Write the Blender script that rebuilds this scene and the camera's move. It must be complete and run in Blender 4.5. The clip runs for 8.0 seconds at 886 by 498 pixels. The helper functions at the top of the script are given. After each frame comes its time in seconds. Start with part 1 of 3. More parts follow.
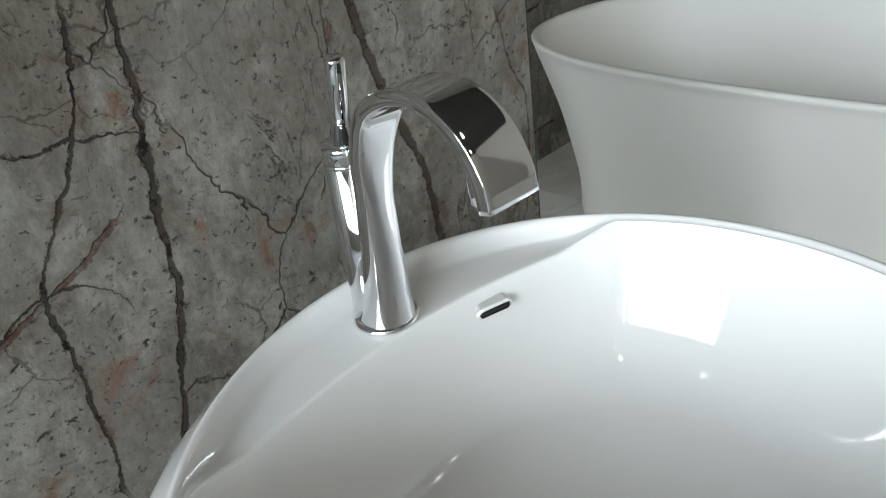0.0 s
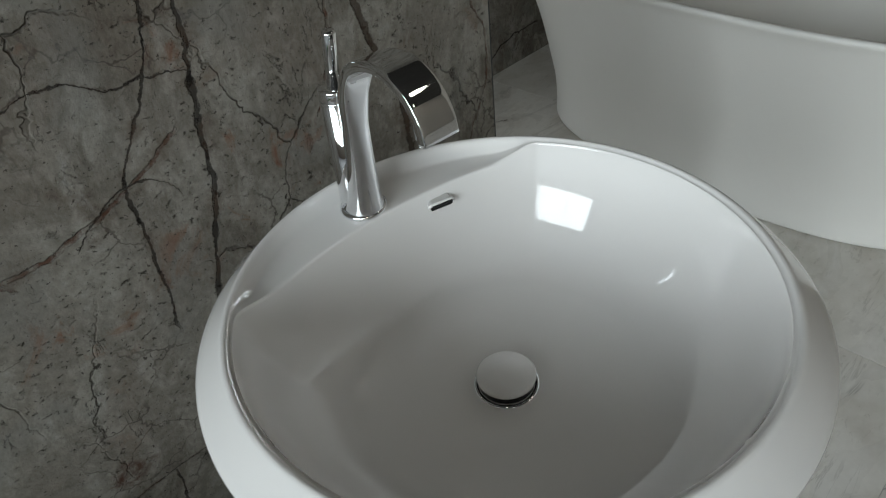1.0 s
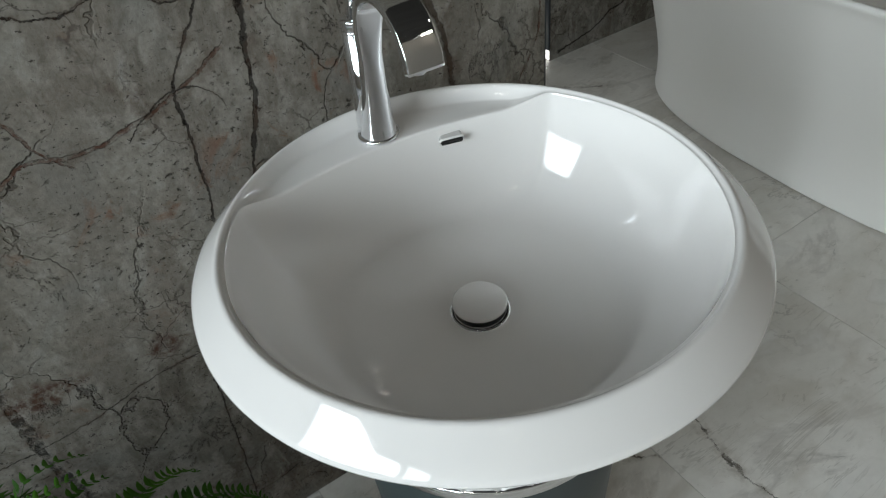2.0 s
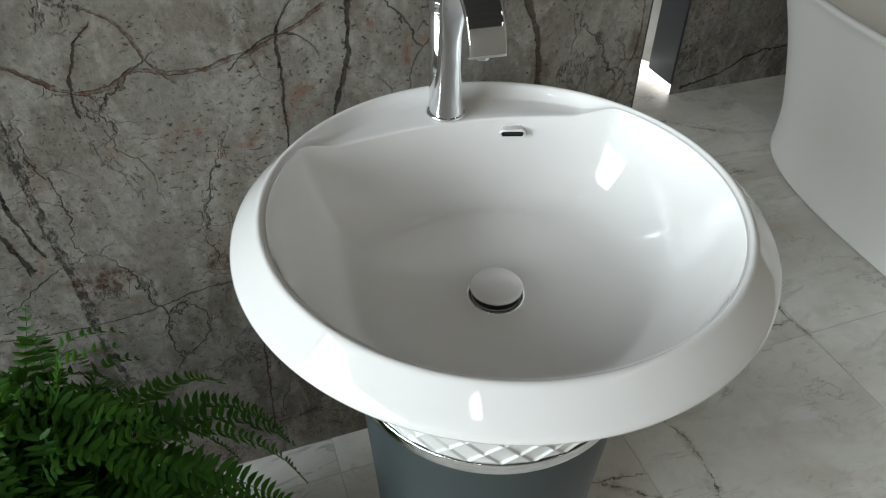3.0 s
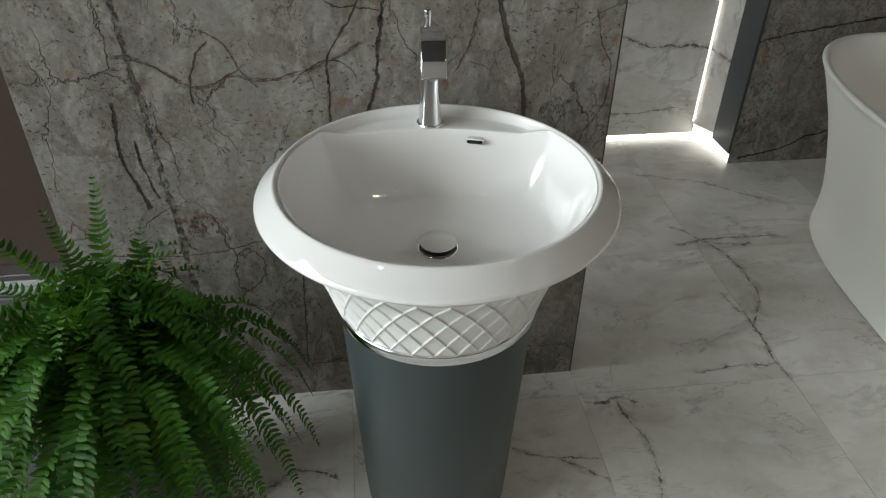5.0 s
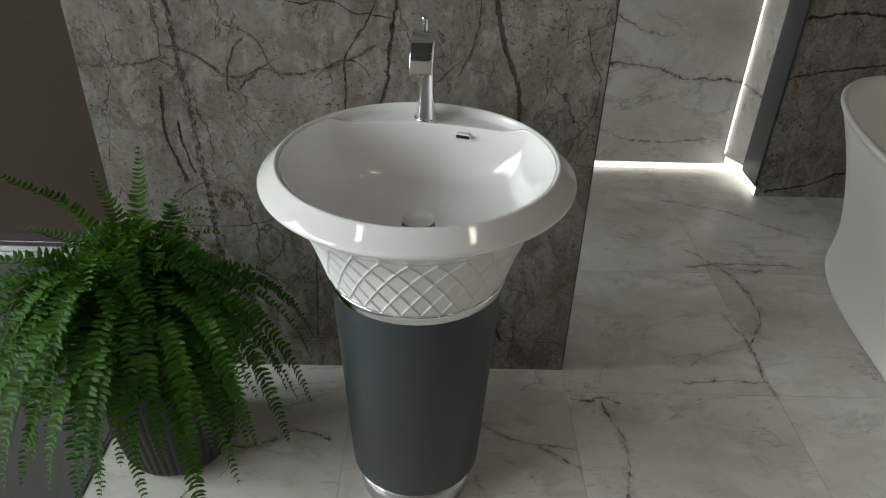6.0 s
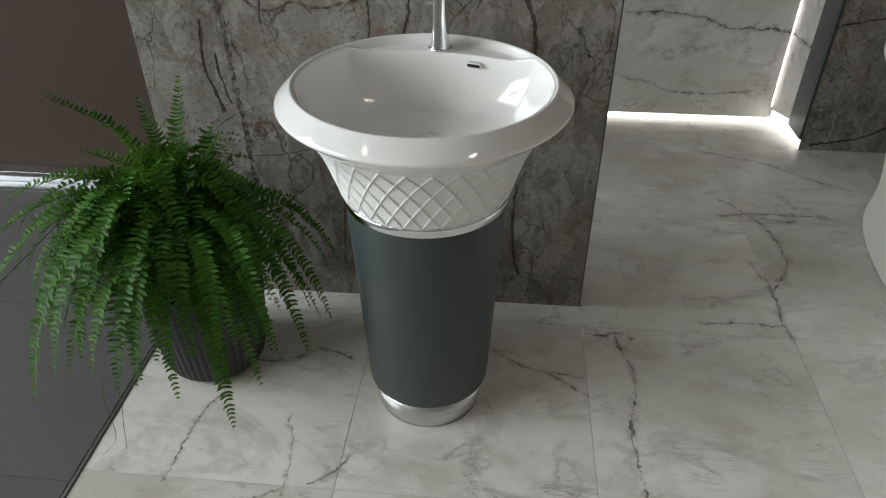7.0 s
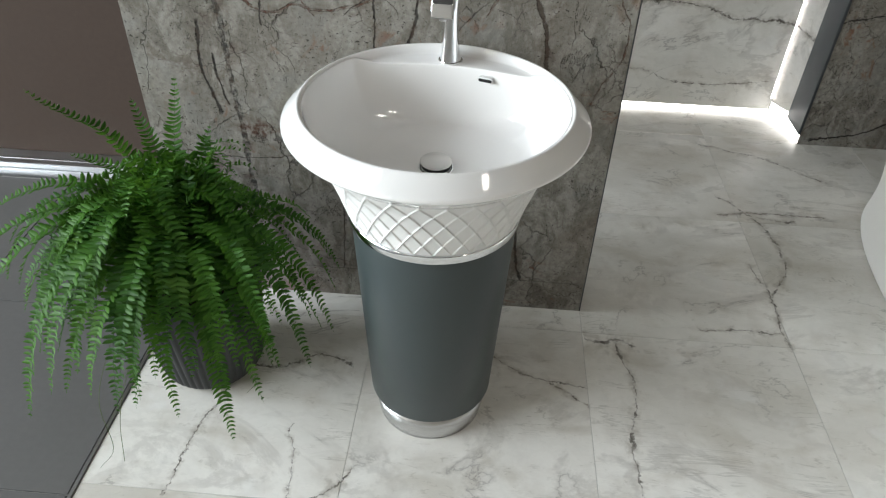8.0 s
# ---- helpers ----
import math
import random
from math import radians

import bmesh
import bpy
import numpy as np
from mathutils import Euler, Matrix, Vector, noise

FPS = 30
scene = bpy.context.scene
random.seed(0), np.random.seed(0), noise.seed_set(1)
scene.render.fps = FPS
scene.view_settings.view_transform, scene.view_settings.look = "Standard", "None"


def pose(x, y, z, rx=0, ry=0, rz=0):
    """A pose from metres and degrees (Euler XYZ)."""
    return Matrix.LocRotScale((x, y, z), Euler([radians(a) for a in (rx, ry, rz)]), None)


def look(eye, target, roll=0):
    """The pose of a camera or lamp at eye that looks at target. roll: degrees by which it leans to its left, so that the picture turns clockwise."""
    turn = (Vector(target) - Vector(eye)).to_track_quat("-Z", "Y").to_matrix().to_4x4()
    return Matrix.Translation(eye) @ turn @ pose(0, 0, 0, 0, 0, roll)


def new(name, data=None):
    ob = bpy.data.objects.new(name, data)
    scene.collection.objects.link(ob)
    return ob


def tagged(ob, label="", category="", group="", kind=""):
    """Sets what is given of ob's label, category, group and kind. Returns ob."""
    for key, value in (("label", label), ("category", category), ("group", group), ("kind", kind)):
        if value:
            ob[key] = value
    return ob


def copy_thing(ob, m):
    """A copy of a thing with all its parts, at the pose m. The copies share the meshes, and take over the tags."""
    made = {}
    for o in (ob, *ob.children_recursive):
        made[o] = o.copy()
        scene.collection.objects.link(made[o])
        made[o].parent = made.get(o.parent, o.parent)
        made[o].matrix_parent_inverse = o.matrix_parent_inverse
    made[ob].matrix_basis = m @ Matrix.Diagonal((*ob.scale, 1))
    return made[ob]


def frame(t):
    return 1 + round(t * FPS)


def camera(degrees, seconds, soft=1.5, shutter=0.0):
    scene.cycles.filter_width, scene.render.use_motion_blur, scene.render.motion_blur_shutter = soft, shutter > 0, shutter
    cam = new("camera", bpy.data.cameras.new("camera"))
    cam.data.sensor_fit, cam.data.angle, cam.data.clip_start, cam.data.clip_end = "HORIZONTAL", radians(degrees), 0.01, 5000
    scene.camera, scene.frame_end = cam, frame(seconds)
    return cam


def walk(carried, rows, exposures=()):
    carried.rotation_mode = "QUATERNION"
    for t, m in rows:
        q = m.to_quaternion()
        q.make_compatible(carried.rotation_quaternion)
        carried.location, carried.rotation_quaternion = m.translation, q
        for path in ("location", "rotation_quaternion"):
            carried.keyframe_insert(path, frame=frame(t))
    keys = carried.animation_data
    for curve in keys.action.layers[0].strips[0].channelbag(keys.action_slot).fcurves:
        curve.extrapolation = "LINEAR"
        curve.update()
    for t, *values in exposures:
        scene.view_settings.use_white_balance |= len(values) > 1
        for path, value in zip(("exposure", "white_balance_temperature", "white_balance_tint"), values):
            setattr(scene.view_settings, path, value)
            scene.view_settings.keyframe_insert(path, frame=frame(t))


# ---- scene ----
cam = camera(64.0, 8.0, 1.2)
PATH = [
    (0, (-0.268, -0.539, 1.165), (0.902, 0.743, 0.171), -8.4),
    (0.5, (-0.335, -0.601, 1.292), (0.754, 0.446, -0.019), -6.7),
    (1, (-0.369, -0.705, 1.302), (0.668, 0.454, 0.046), -6.9),
    (1.5, (-0.356, -0.753, 1.307), (0.561, 0.45, -0.001), -7.5),
    (2, (-0.316, -0.846, 1.301), (0.439, 0.464, -0.007), -6.7),
    (2.2, (-0.302, -0.886, 1.3), (0.366, 0.495, 0.017), -6.0),
    (3.3, (-0.273, -0.978, 1.311), (0.235, 0.463, 0.02), 1.4),
    (3.5, (-0.283, -1.034, 1.33), (0.219, 0.42, 0.052), 1.2),
    (4, (-0.283, -1.163, 1.367), (0.16, 0.345, 0.131), 2.5),
    (4.5, (-0.236, -1.289, 1.407), (0.147, 0.3, 0.253), 2.8),
    (4.7, (-0.186, -1.313, 1.405), (0.119, 0.281, 0.238), 1.7),
    (5.8, (0.002, -1.519, 1.425), (0.072, 0.166, 0.349), 1.9),
    (6, (0.028, -1.552, 1.421), (0.056, 0.127, 0.333), 1.8),
    (6.5, (0.091, -1.593, 1.403), (0.001, 0.122, 0.378), 0.9),
    (7, (0.152, -1.672, 1.389), (0.004, -0.052, 0.226), -0.0),
    (7.5, (0.141, -1.628, 1.428), (-0.01, -0.077, 0.175), 0.6),
    (8, (0.088, -1.575, 1.47), (-0.003, -0.018, 0.218), 1.9),
]
EXPOSURES = [(0.0, 0.06, 6200, 7), (0.5, -0.44, 6350, 7), (1.0, -0.66, 6350, 7), (1.5, -0.64, 6350, 7), (2.0, -0.40, 6300, 7), (3.5, -0.06, 6400, 7), (4.5, -0.10, 6500, 7),
             (6.5, -0.48, 6600, 7), (6.85, -0.43, 6600, 7), (7.0, -0.18, 6550, 8), (7.2, 0.56, 6400, 9), (7.4, 1.0, 6350, 9), (7.7, 0.95, 6350, 9), (8.0, 0.52, 6350, 9)]
walk(cam, [(t, look(eye, target, roll)) for t, eye, target, roll in PATH], EXPOSURES)

# ---- world, daylight and lamps ----
world = bpy.data.worlds.new("sky")
scene.world = world
world.use_nodes = True
_bg = world.node_tree.nodes["Background"]
_sky = world.node_tree.nodes.new("ShaderNodeTexSky")
_sky.sky_type, _sky.sun_disc = "NISHITA", False
_sky.sun_elevation, _sky.sun_rotation = radians(35), radians(250)
world.node_tree.links.new(_sky.outputs[0], _bg.inputs[0])
_bg.inputs[1].default_value = 0.05

# the room's inner faces
X0, X1, Y0, Y1, H = -6.5, 4.6, -6.0, 1.36, 5.3


def window_lamp(name, place, target, wide, high, watts, colour):
    data = bpy.data.lights.new(name, "AREA")
    data.shape, data.size, data.size_y, data.energy, data.color = "RECTANGLE", wide, high, watts, colour
    ob = new(name, data)
    ob.matrix_world = look(place, target)
    return ob


window_lamp("daylight_side", (X0 - 0.12, -1.85, 2.9), (0, -1.85, 2.9), 3.9, 3.4, 600, (0.90, 0.975, 1.0))
window_lamp("daylight_side_narrow", (X0 - 0.12, -4.8, 2.9), (0, -4.8, 2.9), 1.2, 3.4, 182, (0.90, 0.975, 1.0))


# ---- materials ----
class Mat:
    """A small builder of node materials."""

    def __init__(self, name, rough=0.5, metal=0.0, spec=0.5, coat=0.0):
        self.m = bpy.data.materials.new(name)
        self.m.use_nodes = True
        self.t = self.m.node_tree
        self.vary = self.halo = None
        self.b = self.t.nodes["Principled BSDF"]
        self.b.inputs["Roughness"].default_value = rough
        self.b.inputs["Metallic"].default_value = metal
        self.b.inputs["Specular IOR Level"].default_value = spec
        self.b.inputs["Coat Weight"].default_value = coat
        self.b.inputs["Coat Roughness"].default_value = 0.04

    def node(self, kind, **props):
        n = self.t.nodes.new("ShaderNode" + kind)
        for k, v in props.items():
            setattr(n, k, v)
        return n

    def put(self, socket, value):
        if isinstance(value, bpy.types.NodeSocket):
            self.t.links.new(value, socket)
        else:
            socket.default_value = value

    def math(self, op, a, b=0.0, c=0.0, clamp=False):
        n = self.node("Math", operation=op, use_clamp=clamp)
        for s, v in zip(n.inputs, (a, b, c)):
            self.put(s, v)
        return n.outputs[0]

    def vmath(self, op, a, b=(0, 0, 0)):
        n = self.node("VectorMath", operation=op)
        self.put(n.inputs[0], a)
        self.put(n.inputs[1], b)
        return n.outputs[0]

    def step(self, v, lo, hi, out0=0.0, out1=1.0):
        n = self.node("MapRange", interpolation_type="SMOOTHSTEP")
        for s, x in zip(n.inputs, (v, lo, hi, out0, out1)):
            self.put(s, x)
        return n.outputs[0]

    def lin(self, v, lo, hi, out0=0.0, out1=1.0, clamp=True):
        n = self.node("MapRange", clamp=clamp)
        for s, x in zip(n.inputs, (v, lo, hi, out0, out1)):
            self.put(s, x)
        return n.outputs[0]

    def place(self):
        return self.node("NewGeometry").outputs["Position"]

    def own(self):
        return self.node("TexCoord").outputs["Object"]

    def noise(self, at, scale, detail=4.0, rough=0.55, warp=0.0, colour=False):
        n = self.node("TexNoise")
        self.put(n.inputs["Vector"], at)
        n.inputs["Scale"].default_value, n.inputs["Detail"].default_value = scale, detail
        n.inputs["Roughness"].default_value, n.inputs["Distortion"].default_value = rough, warp
        return n.outputs["Color" if colour else "Fac"]

    def cells(self, at, scale, feature="DISTANCE_TO_EDGE"):
        n = self.node("TexVoronoi", feature=feature)
        self.put(n.inputs["Vector"], at)
        n.inputs["Scale"].default_value = scale
        return n.outputs["Distance"]

    def stretch(self, at, scale, shift=(0, 0, 0), turn=(0, 0, 0)):
        n = self.node("Mapping")
        self.put(n.inputs[0], at)
        n.inputs["Scale"].default_value, n.inputs["Rotation"].default_value = scale, turn
        self.put(n.inputs["Location"], shift)
        return n.outputs[0]

    def mix(self, fac, a, b, how="MIX"):
        n = self.node("Mix", data_type="RGBA", blend_type=how)
        self.put(n.inputs[0], fac)
        for s, v in ((n.inputs[6], a), (n.inputs[7], b)):
            self.put(s, v if isinstance(v, bpy.types.NodeSocket) else (*v, 1))
        return n.outputs[2]

    def split(self, v):
        n = self.node("SeparateXYZ")
        self.put(n.inputs[0], v)
        return n.outputs

    def colour(self, value):
        self.put(self.b.inputs["Base Color"], value if isinstance(value, bpy.types.NodeSocket) else (*value, 1))
        return self

    def rough(self, value):
        self.put(self.b.inputs["Roughness"], value)
        return self

    def bump(self, height, depth, strength=1.0):
        n = self.node("Bump")
        n.inputs["Strength"].default_value, n.inputs["Distance"].default_value = strength, depth
        self.put(n.inputs["Height"], height)
        self.put(self.b.inputs["Normal"], n.outputs[0])
        return self

    def vein(self, along, across, points, width):
        """A vein through points of (along, across), in rising order of along, with a soft edge: its mask."""
        a0, a1 = points[0][0], points[-1][0]
        lo = min(p[1] for p in points) - 0.01
        hi = max(p[1] for p in points) + 0.01
        p = self.lin(along, a0, a1, clamp=True)
        n = self.node("FloatCurve")
        c = n.mapping.curves[0]
        ends = [((q[0] - a0) / (a1 - a0), (q[1] - lo) / (hi - lo)) for q in points]
        c.points[0].location, c.points[1].location = ends[0], ends[-1]
        for e in ends[1:-1]:
            c.points.new(*e)
        for q in c.points:
            q.handle_type = "AUTO"
        n.mapping.update()
        self.put(n.inputs["Value"], p)
        f = self.lin(n.outputs[0], 0, 1, lo, hi, clamp=False)
        d = self.math("ABSOLUTE", self.math("SUBTRACT", across, f))
        if self.vary:
            d = self.math("MULTIPLY", d, self.vary)
        m = self.step(d, width * 0.45, width * 0.9, 1.0, 0.0)
        gate = self.math("MULTIPLY", self.math("MULTIPLY", p, self.math("SUBTRACT", 1.0, p)), 30.0, clamp=True)
        wide = self.math("MULTIPLY", self.step(d, 0.0, width * 6.0, 1.0, 0.0), gate)
        self.halo = self.math("MAXIMUM", self.halo, wide) if self.halo else wide
        return self.math("MULTIPLY", m, gate)


def most(m, masks):
    out = masks[0]
    for k in masks[1:]:
        out = m.math("MAXIMUM", out, k)
    return out


def stone_material(name, hero):
    """Grey-brown cracked natural stone with rust stains."""
    m = Mat(name, 0.7, spec=0.12)
    at = m.place()
    big = m.noise(at, 2.2, 5, 0.6, 0.4)
    mid = m.noise(m.stretch(at, (1.6, 1, 0.8)), 9, 6, 0.65, 0.6)
    fine = m.noise(at, 70, 5, 0.7)
    grain = m.noise(m.stretch(at, (1, 1, 0.35)), 230, 3, 0.6)
    col = m.mix(m.step(big, 0.36, 0.64), (0.128, 0.114, 0.094), (0.250, 0.231, 0.200))
    col = m.mix(m.step(mid, 0.45, 0.58, 0.0, 0.8), col, (0.345, 0.328, 0.292))
    rough_mid = m.noise(m.stretch(at, (1.2, 1, 1), turn=(0, radians(24), 0)), 21, 8, 0.78, 1.4)
    col = m.mix(m.step(rough_mid, 0.50, 0.62, 0.0, 0.28), col, (0.36, 0.348, 0.32))
    col = m.mix(m.step(rough_mid, 0.36, 0.44, 0.32, 0.0), col, (0.062, 0.050, 0.040))
    col = m.mix(m.step(m.noise(m.vmath("ADD", at, (3.1, 0, 1.7)), 3.2, 5, 0.6, 1.0), 0.5, 0.75, 0, 0.6), col, (0.15, 0.108, 0.078))
    col = m.mix(m.lin(fine, 0.38, 0.68, 0.0, 0.5), col, (0.075, 0.064, 0.052), "MIX")
    col = m.mix(m.lin(grain, 0.40, 0.68, 0.0, 0.28), col, (0.27, 0.258, 0.232))
    wob = m.vmath("SCALE", m.noise(at, 6, 5, 0.65, colour=True))
    wob.node.inputs["Scale"].default_value = 0.12
    bent = m.vmath("ADD", at, wob)
    net = m.cells(m.stretch(bent, (1.15, 1, 0.75)), 4.2)
    net2 = m.cells(m.vmath("ADD", m.stretch(bent, (1, 1, 1.3)), (5, 0, 2)), 11)
    patch = m.step(m.noise(m.vmath("ADD", at, (9, 2, 4)), 4.5, 3, 0.5), 0.42, 0.62)
    patch2 = m.step(m.noise(m.vmath("ADD", at, (2, 7, 1)), 6, 3, 0.5), 0.5, 0.62)
    crack = m.math("MULTIPLY", m.step(net, 0.001, 0.009, 1, 0), patch)
    crack2 = m.math("MULTIPLY", m.step(net2, 0.004, 0.022, 1, 0), patch2)
    pits = m.math("MULTIPLY", m.step(m.noise(m.stretch(at, (1, 1, 1.5)), 75, 6, 0.75, 0.3), 0.595, 0.645), m.step(m.noise(at, 5.5, 4, 0.6), 0.42, 0.6))
    white = m.math("MULTIPLY", m.step(m.math("ABSOLUTE", m.math("SUBTRACT", m.noise(m.stretch(at, (2.6, 1, 1)), 5, 6, 0.7, 1.2), 0.5)), 0.0, 0.016, 1, 0), m.step(mid, 0.5, 0.62))
    col = m.mix(m.math("MULTIPLY", white, 0.45), col, (0.36, 0.35, 0.325))
    col = m.mix(m.math("MULTIPLY", crack, 0.55), col, (0.022, 0.017, 0.014))
    col = m.mix(m.math("MULTIPLY", crack2, 0.6), col, (0.04, 0.031, 0.025))
    hair = m.math("ABSOLUTE", m.math("SUBTRACT", m.noise(m.stretch(m.vmath("ADD", at, (2, 5, 8)), (1.8, 1, 0.8), turn=(0, radians(-20), 0)), 7.5, 8, 0.72, 0.5), 0.5))
    hair = m.math("MULTIPLY", m.step(hair, 0.0, 0.007, 1, 0), m.step(m.noise(m.vmath("ADD", at, (7, 1, 3)), 8, 3, 0.55), 0.56, 0.62))
    col = m.mix(m.math("MULTIPLY", hair, 0.85), col, (0.022, 0.016, 0.013))
    specks = m.step(m.noise(m.vmath("ADD", at, (8, 8, 8)), 120, 4, 0.65), 0.62, 0.66)
    col = m.mix(m.math("MULTIPLY", specks, 0.8), col, (0.025, 0.02, 0.016))
    stain = m.math("MULTIPLY", m.step(m.noise(m.vmath("ADD", at, (1.3, 0, 6.1)), 13, 5, 0.65, 0.8), 0.58, 0.7), m.step(m.noise(m.vmath("ADD", at, (3, 0, 2)), 3.5, 2, 0.5), 0.45, 0.6))
    col = m.mix(m.math("MULTIPLY", stain, 0.8), col, (0.19, 0.085, 0.045))
    grey = m.step(m.noise(m.vmath("ADD", at, (7.7, 0, 3.3)), 7, 5, 0.6, 0.6), 0.5, 0.68)
    col = m.mix(m.math("MULTIPLY", grey, 0.4), col, (0.235, 0.235, 0.22))
    col = m.mix(m.math("MULTIPLY", pits, 0.85), col, (0.022, 0.017, 0.014))
    deep = most(m, [crack, m.math("MULTIPLY", pits, 0.7), m.math("MULTIPLY", hair, 0.6)])
    if hero:
        xs = m.split(at)
        m.vary = m.lin(m.noise(m.vmath("ADD", at, (6, 2, 5)), 24, 4, 0.65), 0.33, 0.67, 0.55, 2.0)
        wv = m.math("ADD", m.math("MULTIPLY", m.math("SUBTRACT", m.noise(at, 24, 5, 0.72), 0.5), 0.02), m.math("MULTIPLY", m.math("SUBTRACT", m.noise(at, 90, 5, 0.75), 0.5), 0.006))
        wh = m.math("ADD", m.math("MULTIPLY", m.math("SUBTRACT", m.noise(m.vmath("ADD", at, (4, 4, 4)), 24, 5, 0.72), 0.5), 0.02),
                    m.math("MULTIPLY", m.math("SUBTRACT", m.noise(m.vmath("ADD", at, (4, 4, 4)), 90, 5, 0.75), 0.5), 0.006))
        x, z = m.math("ADD", xs[0], wv), m.math("ADD", xs[2], wh)
        rag = m.lin(m.noise(at, 55, 4, 0.7), 0.40, 0.58, 0.0, 1.0)
        band = m.math("MULTIPLY", m.vein(z, x, [(0.30, -0.50), (0.444, -0.528), (0.578, -0.529), (0.672, -0.538), (0.805, -0.539), (0.914, -0.549), (1.066, -0.555), (1.4, -0.58)], 0.0125), rag)
        col = m.mix(m.math("MULTIPLY", band, 0.95), col, (0.038, 0.037, 0.034))
        rust = most(m, [
            m.vein(x, z, [(-0.58, 0.928), (-0.528, 0.921), (-0.479, 0.89), (-0.415, 0.865), (-0.36, 0.885), (-0.314, 0.875), (-0.24, 0.884), (-0.186, 0.902), (-0.1, 0.95)], 0.0049),
            m.vein(z, x, [(0.86, -0.315), (0.894, -0.345), (0.946, -0.367), (0.975, -0.41)], 0.0042),
            m.vein(z, x, [(0.88, 0.075), (0.921, 0.099), (1.011, 0.12), (1.1, 0.123)], 0.0042),
            m.vein(z, x, [(0.62, 0.33), (0.7, 0.345), (0.85, 0.40), (0.93, 0.372), (1.0, 0.353)], 0.0028)])
        dx = m.math("SUBTRACT", xs[0], -0.318)
        dz = m.math("SUBTRACT", xs[2], 0.5431)
        spot = m.step(m.math("ADD", m.math("ADD", m.math("MULTIPLY", m.math("ABSOLUTE", dx), 0.8), m.math("ABSOLUTE", dz)), m.math("MULTIPLY", wv, 1.6)), 0.016, 0.036, 1, 0)
        dx = m.math("SUBTRACT", xs[0], -0.49)
        dz = m.math("SUBTRACT", xs[2], 0.5580)
        spot2 = m.step(m.math("ADD", m.math("ADD", m.math("MULTIPLY", m.math("ABSOLUTE", dx), 0.4), m.math("ABSOLUTE", dz)), m.math("MULTIPLY", wh, 2)), 0.014, 0.04, 1, 0)
        col = m.mix(m.math("MULTIPLY", m.math("MULTIPLY", m.math("MAXIMUM", spot, spot2), rag), 0.9), col, (0.075, 0.034, 0.021))
        col = m.mix(m.math("MULTIPLY", m.math("MULTIPLY", rust, rag), 0.9), col, (0.085, 0.036, 0.022))
        brown = m.vein(z, x, [(0.55, 0.235), (0.783, 0.223), (0.831, 0.219), (0.885, 0.204), (0.937, 0.181), (0.999, 0.164), (1.083, 0.147), (1.3, 0.12)], 0.0080)
        col = m.mix(m.math("MULTIPLY", m.math("MULTIPLY", brown, m.math("MAXIMUM", rag, 0.8)), 0.95), col, (0.036, 0.022, 0.014))
        black = most(m, [
            m.vein(z, x, [(0.62, -0.15), (0.768, -0.112), (0.83, -0.092), (0.869, -0.082), (0.929, -0.078), (1.005, -0.066), (1.078, -0.06), (1.3, -0.04)], 0.0055),
            m.vein(z, x, [(0.7, -0.187), (0.766, -0.181), (0.86, -0.178), (0.899, -0.18), (0.965, -0.145), (1.041, -0.105), (1.104, -0.09)], 0.0034),
            m.vein(x, z, [(-0.34, 1.07), (-0.269, 1.031), (-0.205, 1.038), (-0.156, 1.015), (-0.106, 1.01), (-0.06, 1.0)], 0.0018),
            m.vein(x, z, [(-0.25, 0.865), (-0.214, 0.895), (-0.17, 0.909), (-0.12, 0.86)], 0.0018),
            m.vein(z, x, [(0.59, -0.58), (0.655, -0.591), (0.715, -0.609), (0.803, -0.602), (0.84, -0.6)], 0.0066),
            m.vein(z, x, [(0.62, -0.555), (0.7, -0.572), (0.76, -0.575)], 0.0044),
            m.vein(x, z, [(-0.41, -0.01), (-0.388, 0.004), (-0.326, 0.051), (-0.273, 0.092), (-0.2, 0.12)], 0.0027),
            m.vein(z, x, [(0.08, -0.295), (0.256, -0.284), (0.5, -0.27)], 0.0022),
            m.vein(z, x, [(0.04, 0.235), (0.11, 0.222), (0.167, 0.207), (0.264, 0.196), (0.42, 0.2)], 0.0062),
            m.vein(x, z, [(-0.7, 0.48), (-0.5, 0.47), (-0.3, 0.5), (-0.15, 0.47)], 0.0013),
            m.vein(z, x, [(0.83, -0.445), (0.877, -0.443), (0.918, -0.429), (0.958, -0.398)], 0.0030)])
        black = m.math("MULTIPLY", black, m.math("MAXIMUM", rag, 0.8))
        col = m.mix(m.math("MULTIPLY", black, 0.97), col, (0.010, 0.008, 0.007))
        scratch = most(m, [m.vein(z, x, [(0.9, -0.215), (0.95, -0.228), (0.97, -0.215)], 0.006), m.vein(x, z, [(-0.74, 0.75), (-0.68, 0.725), (-0.62, 0.72)], 0.008), m.vein(z, x, [(0.86, 0.2), (0.9, 0.23), (0.93, 0.25)], 0.005)])
        col = m.mix(m.math("MULTIPLY", m.math("MULTIPLY", scratch, rag), 0.35), col, (0.4, 0.39, 0.37))
        rim = m.math("MULTIPLY", m.halo, m.step(m.noise(m.vmath("ADD", at, (3, 9, 2)), 18, 5, 0.7), 0.47, 0.62))
        col = m.mix(m.math("MULTIPLY", rim, 0.5), col, (0.085, 0.052, 0.034))
        deep = most(m, [deep, black, brown, rust, m.math("MULTIPLY", band, 0.5)])
    else:
        xs = m.split(at)
        m.vary = m.lin(m.noise(m.vmath("ADD", at, (6, 2, 5)), 24, 4, 0.65), 0.33, 0.67, 0.55, 2.0)
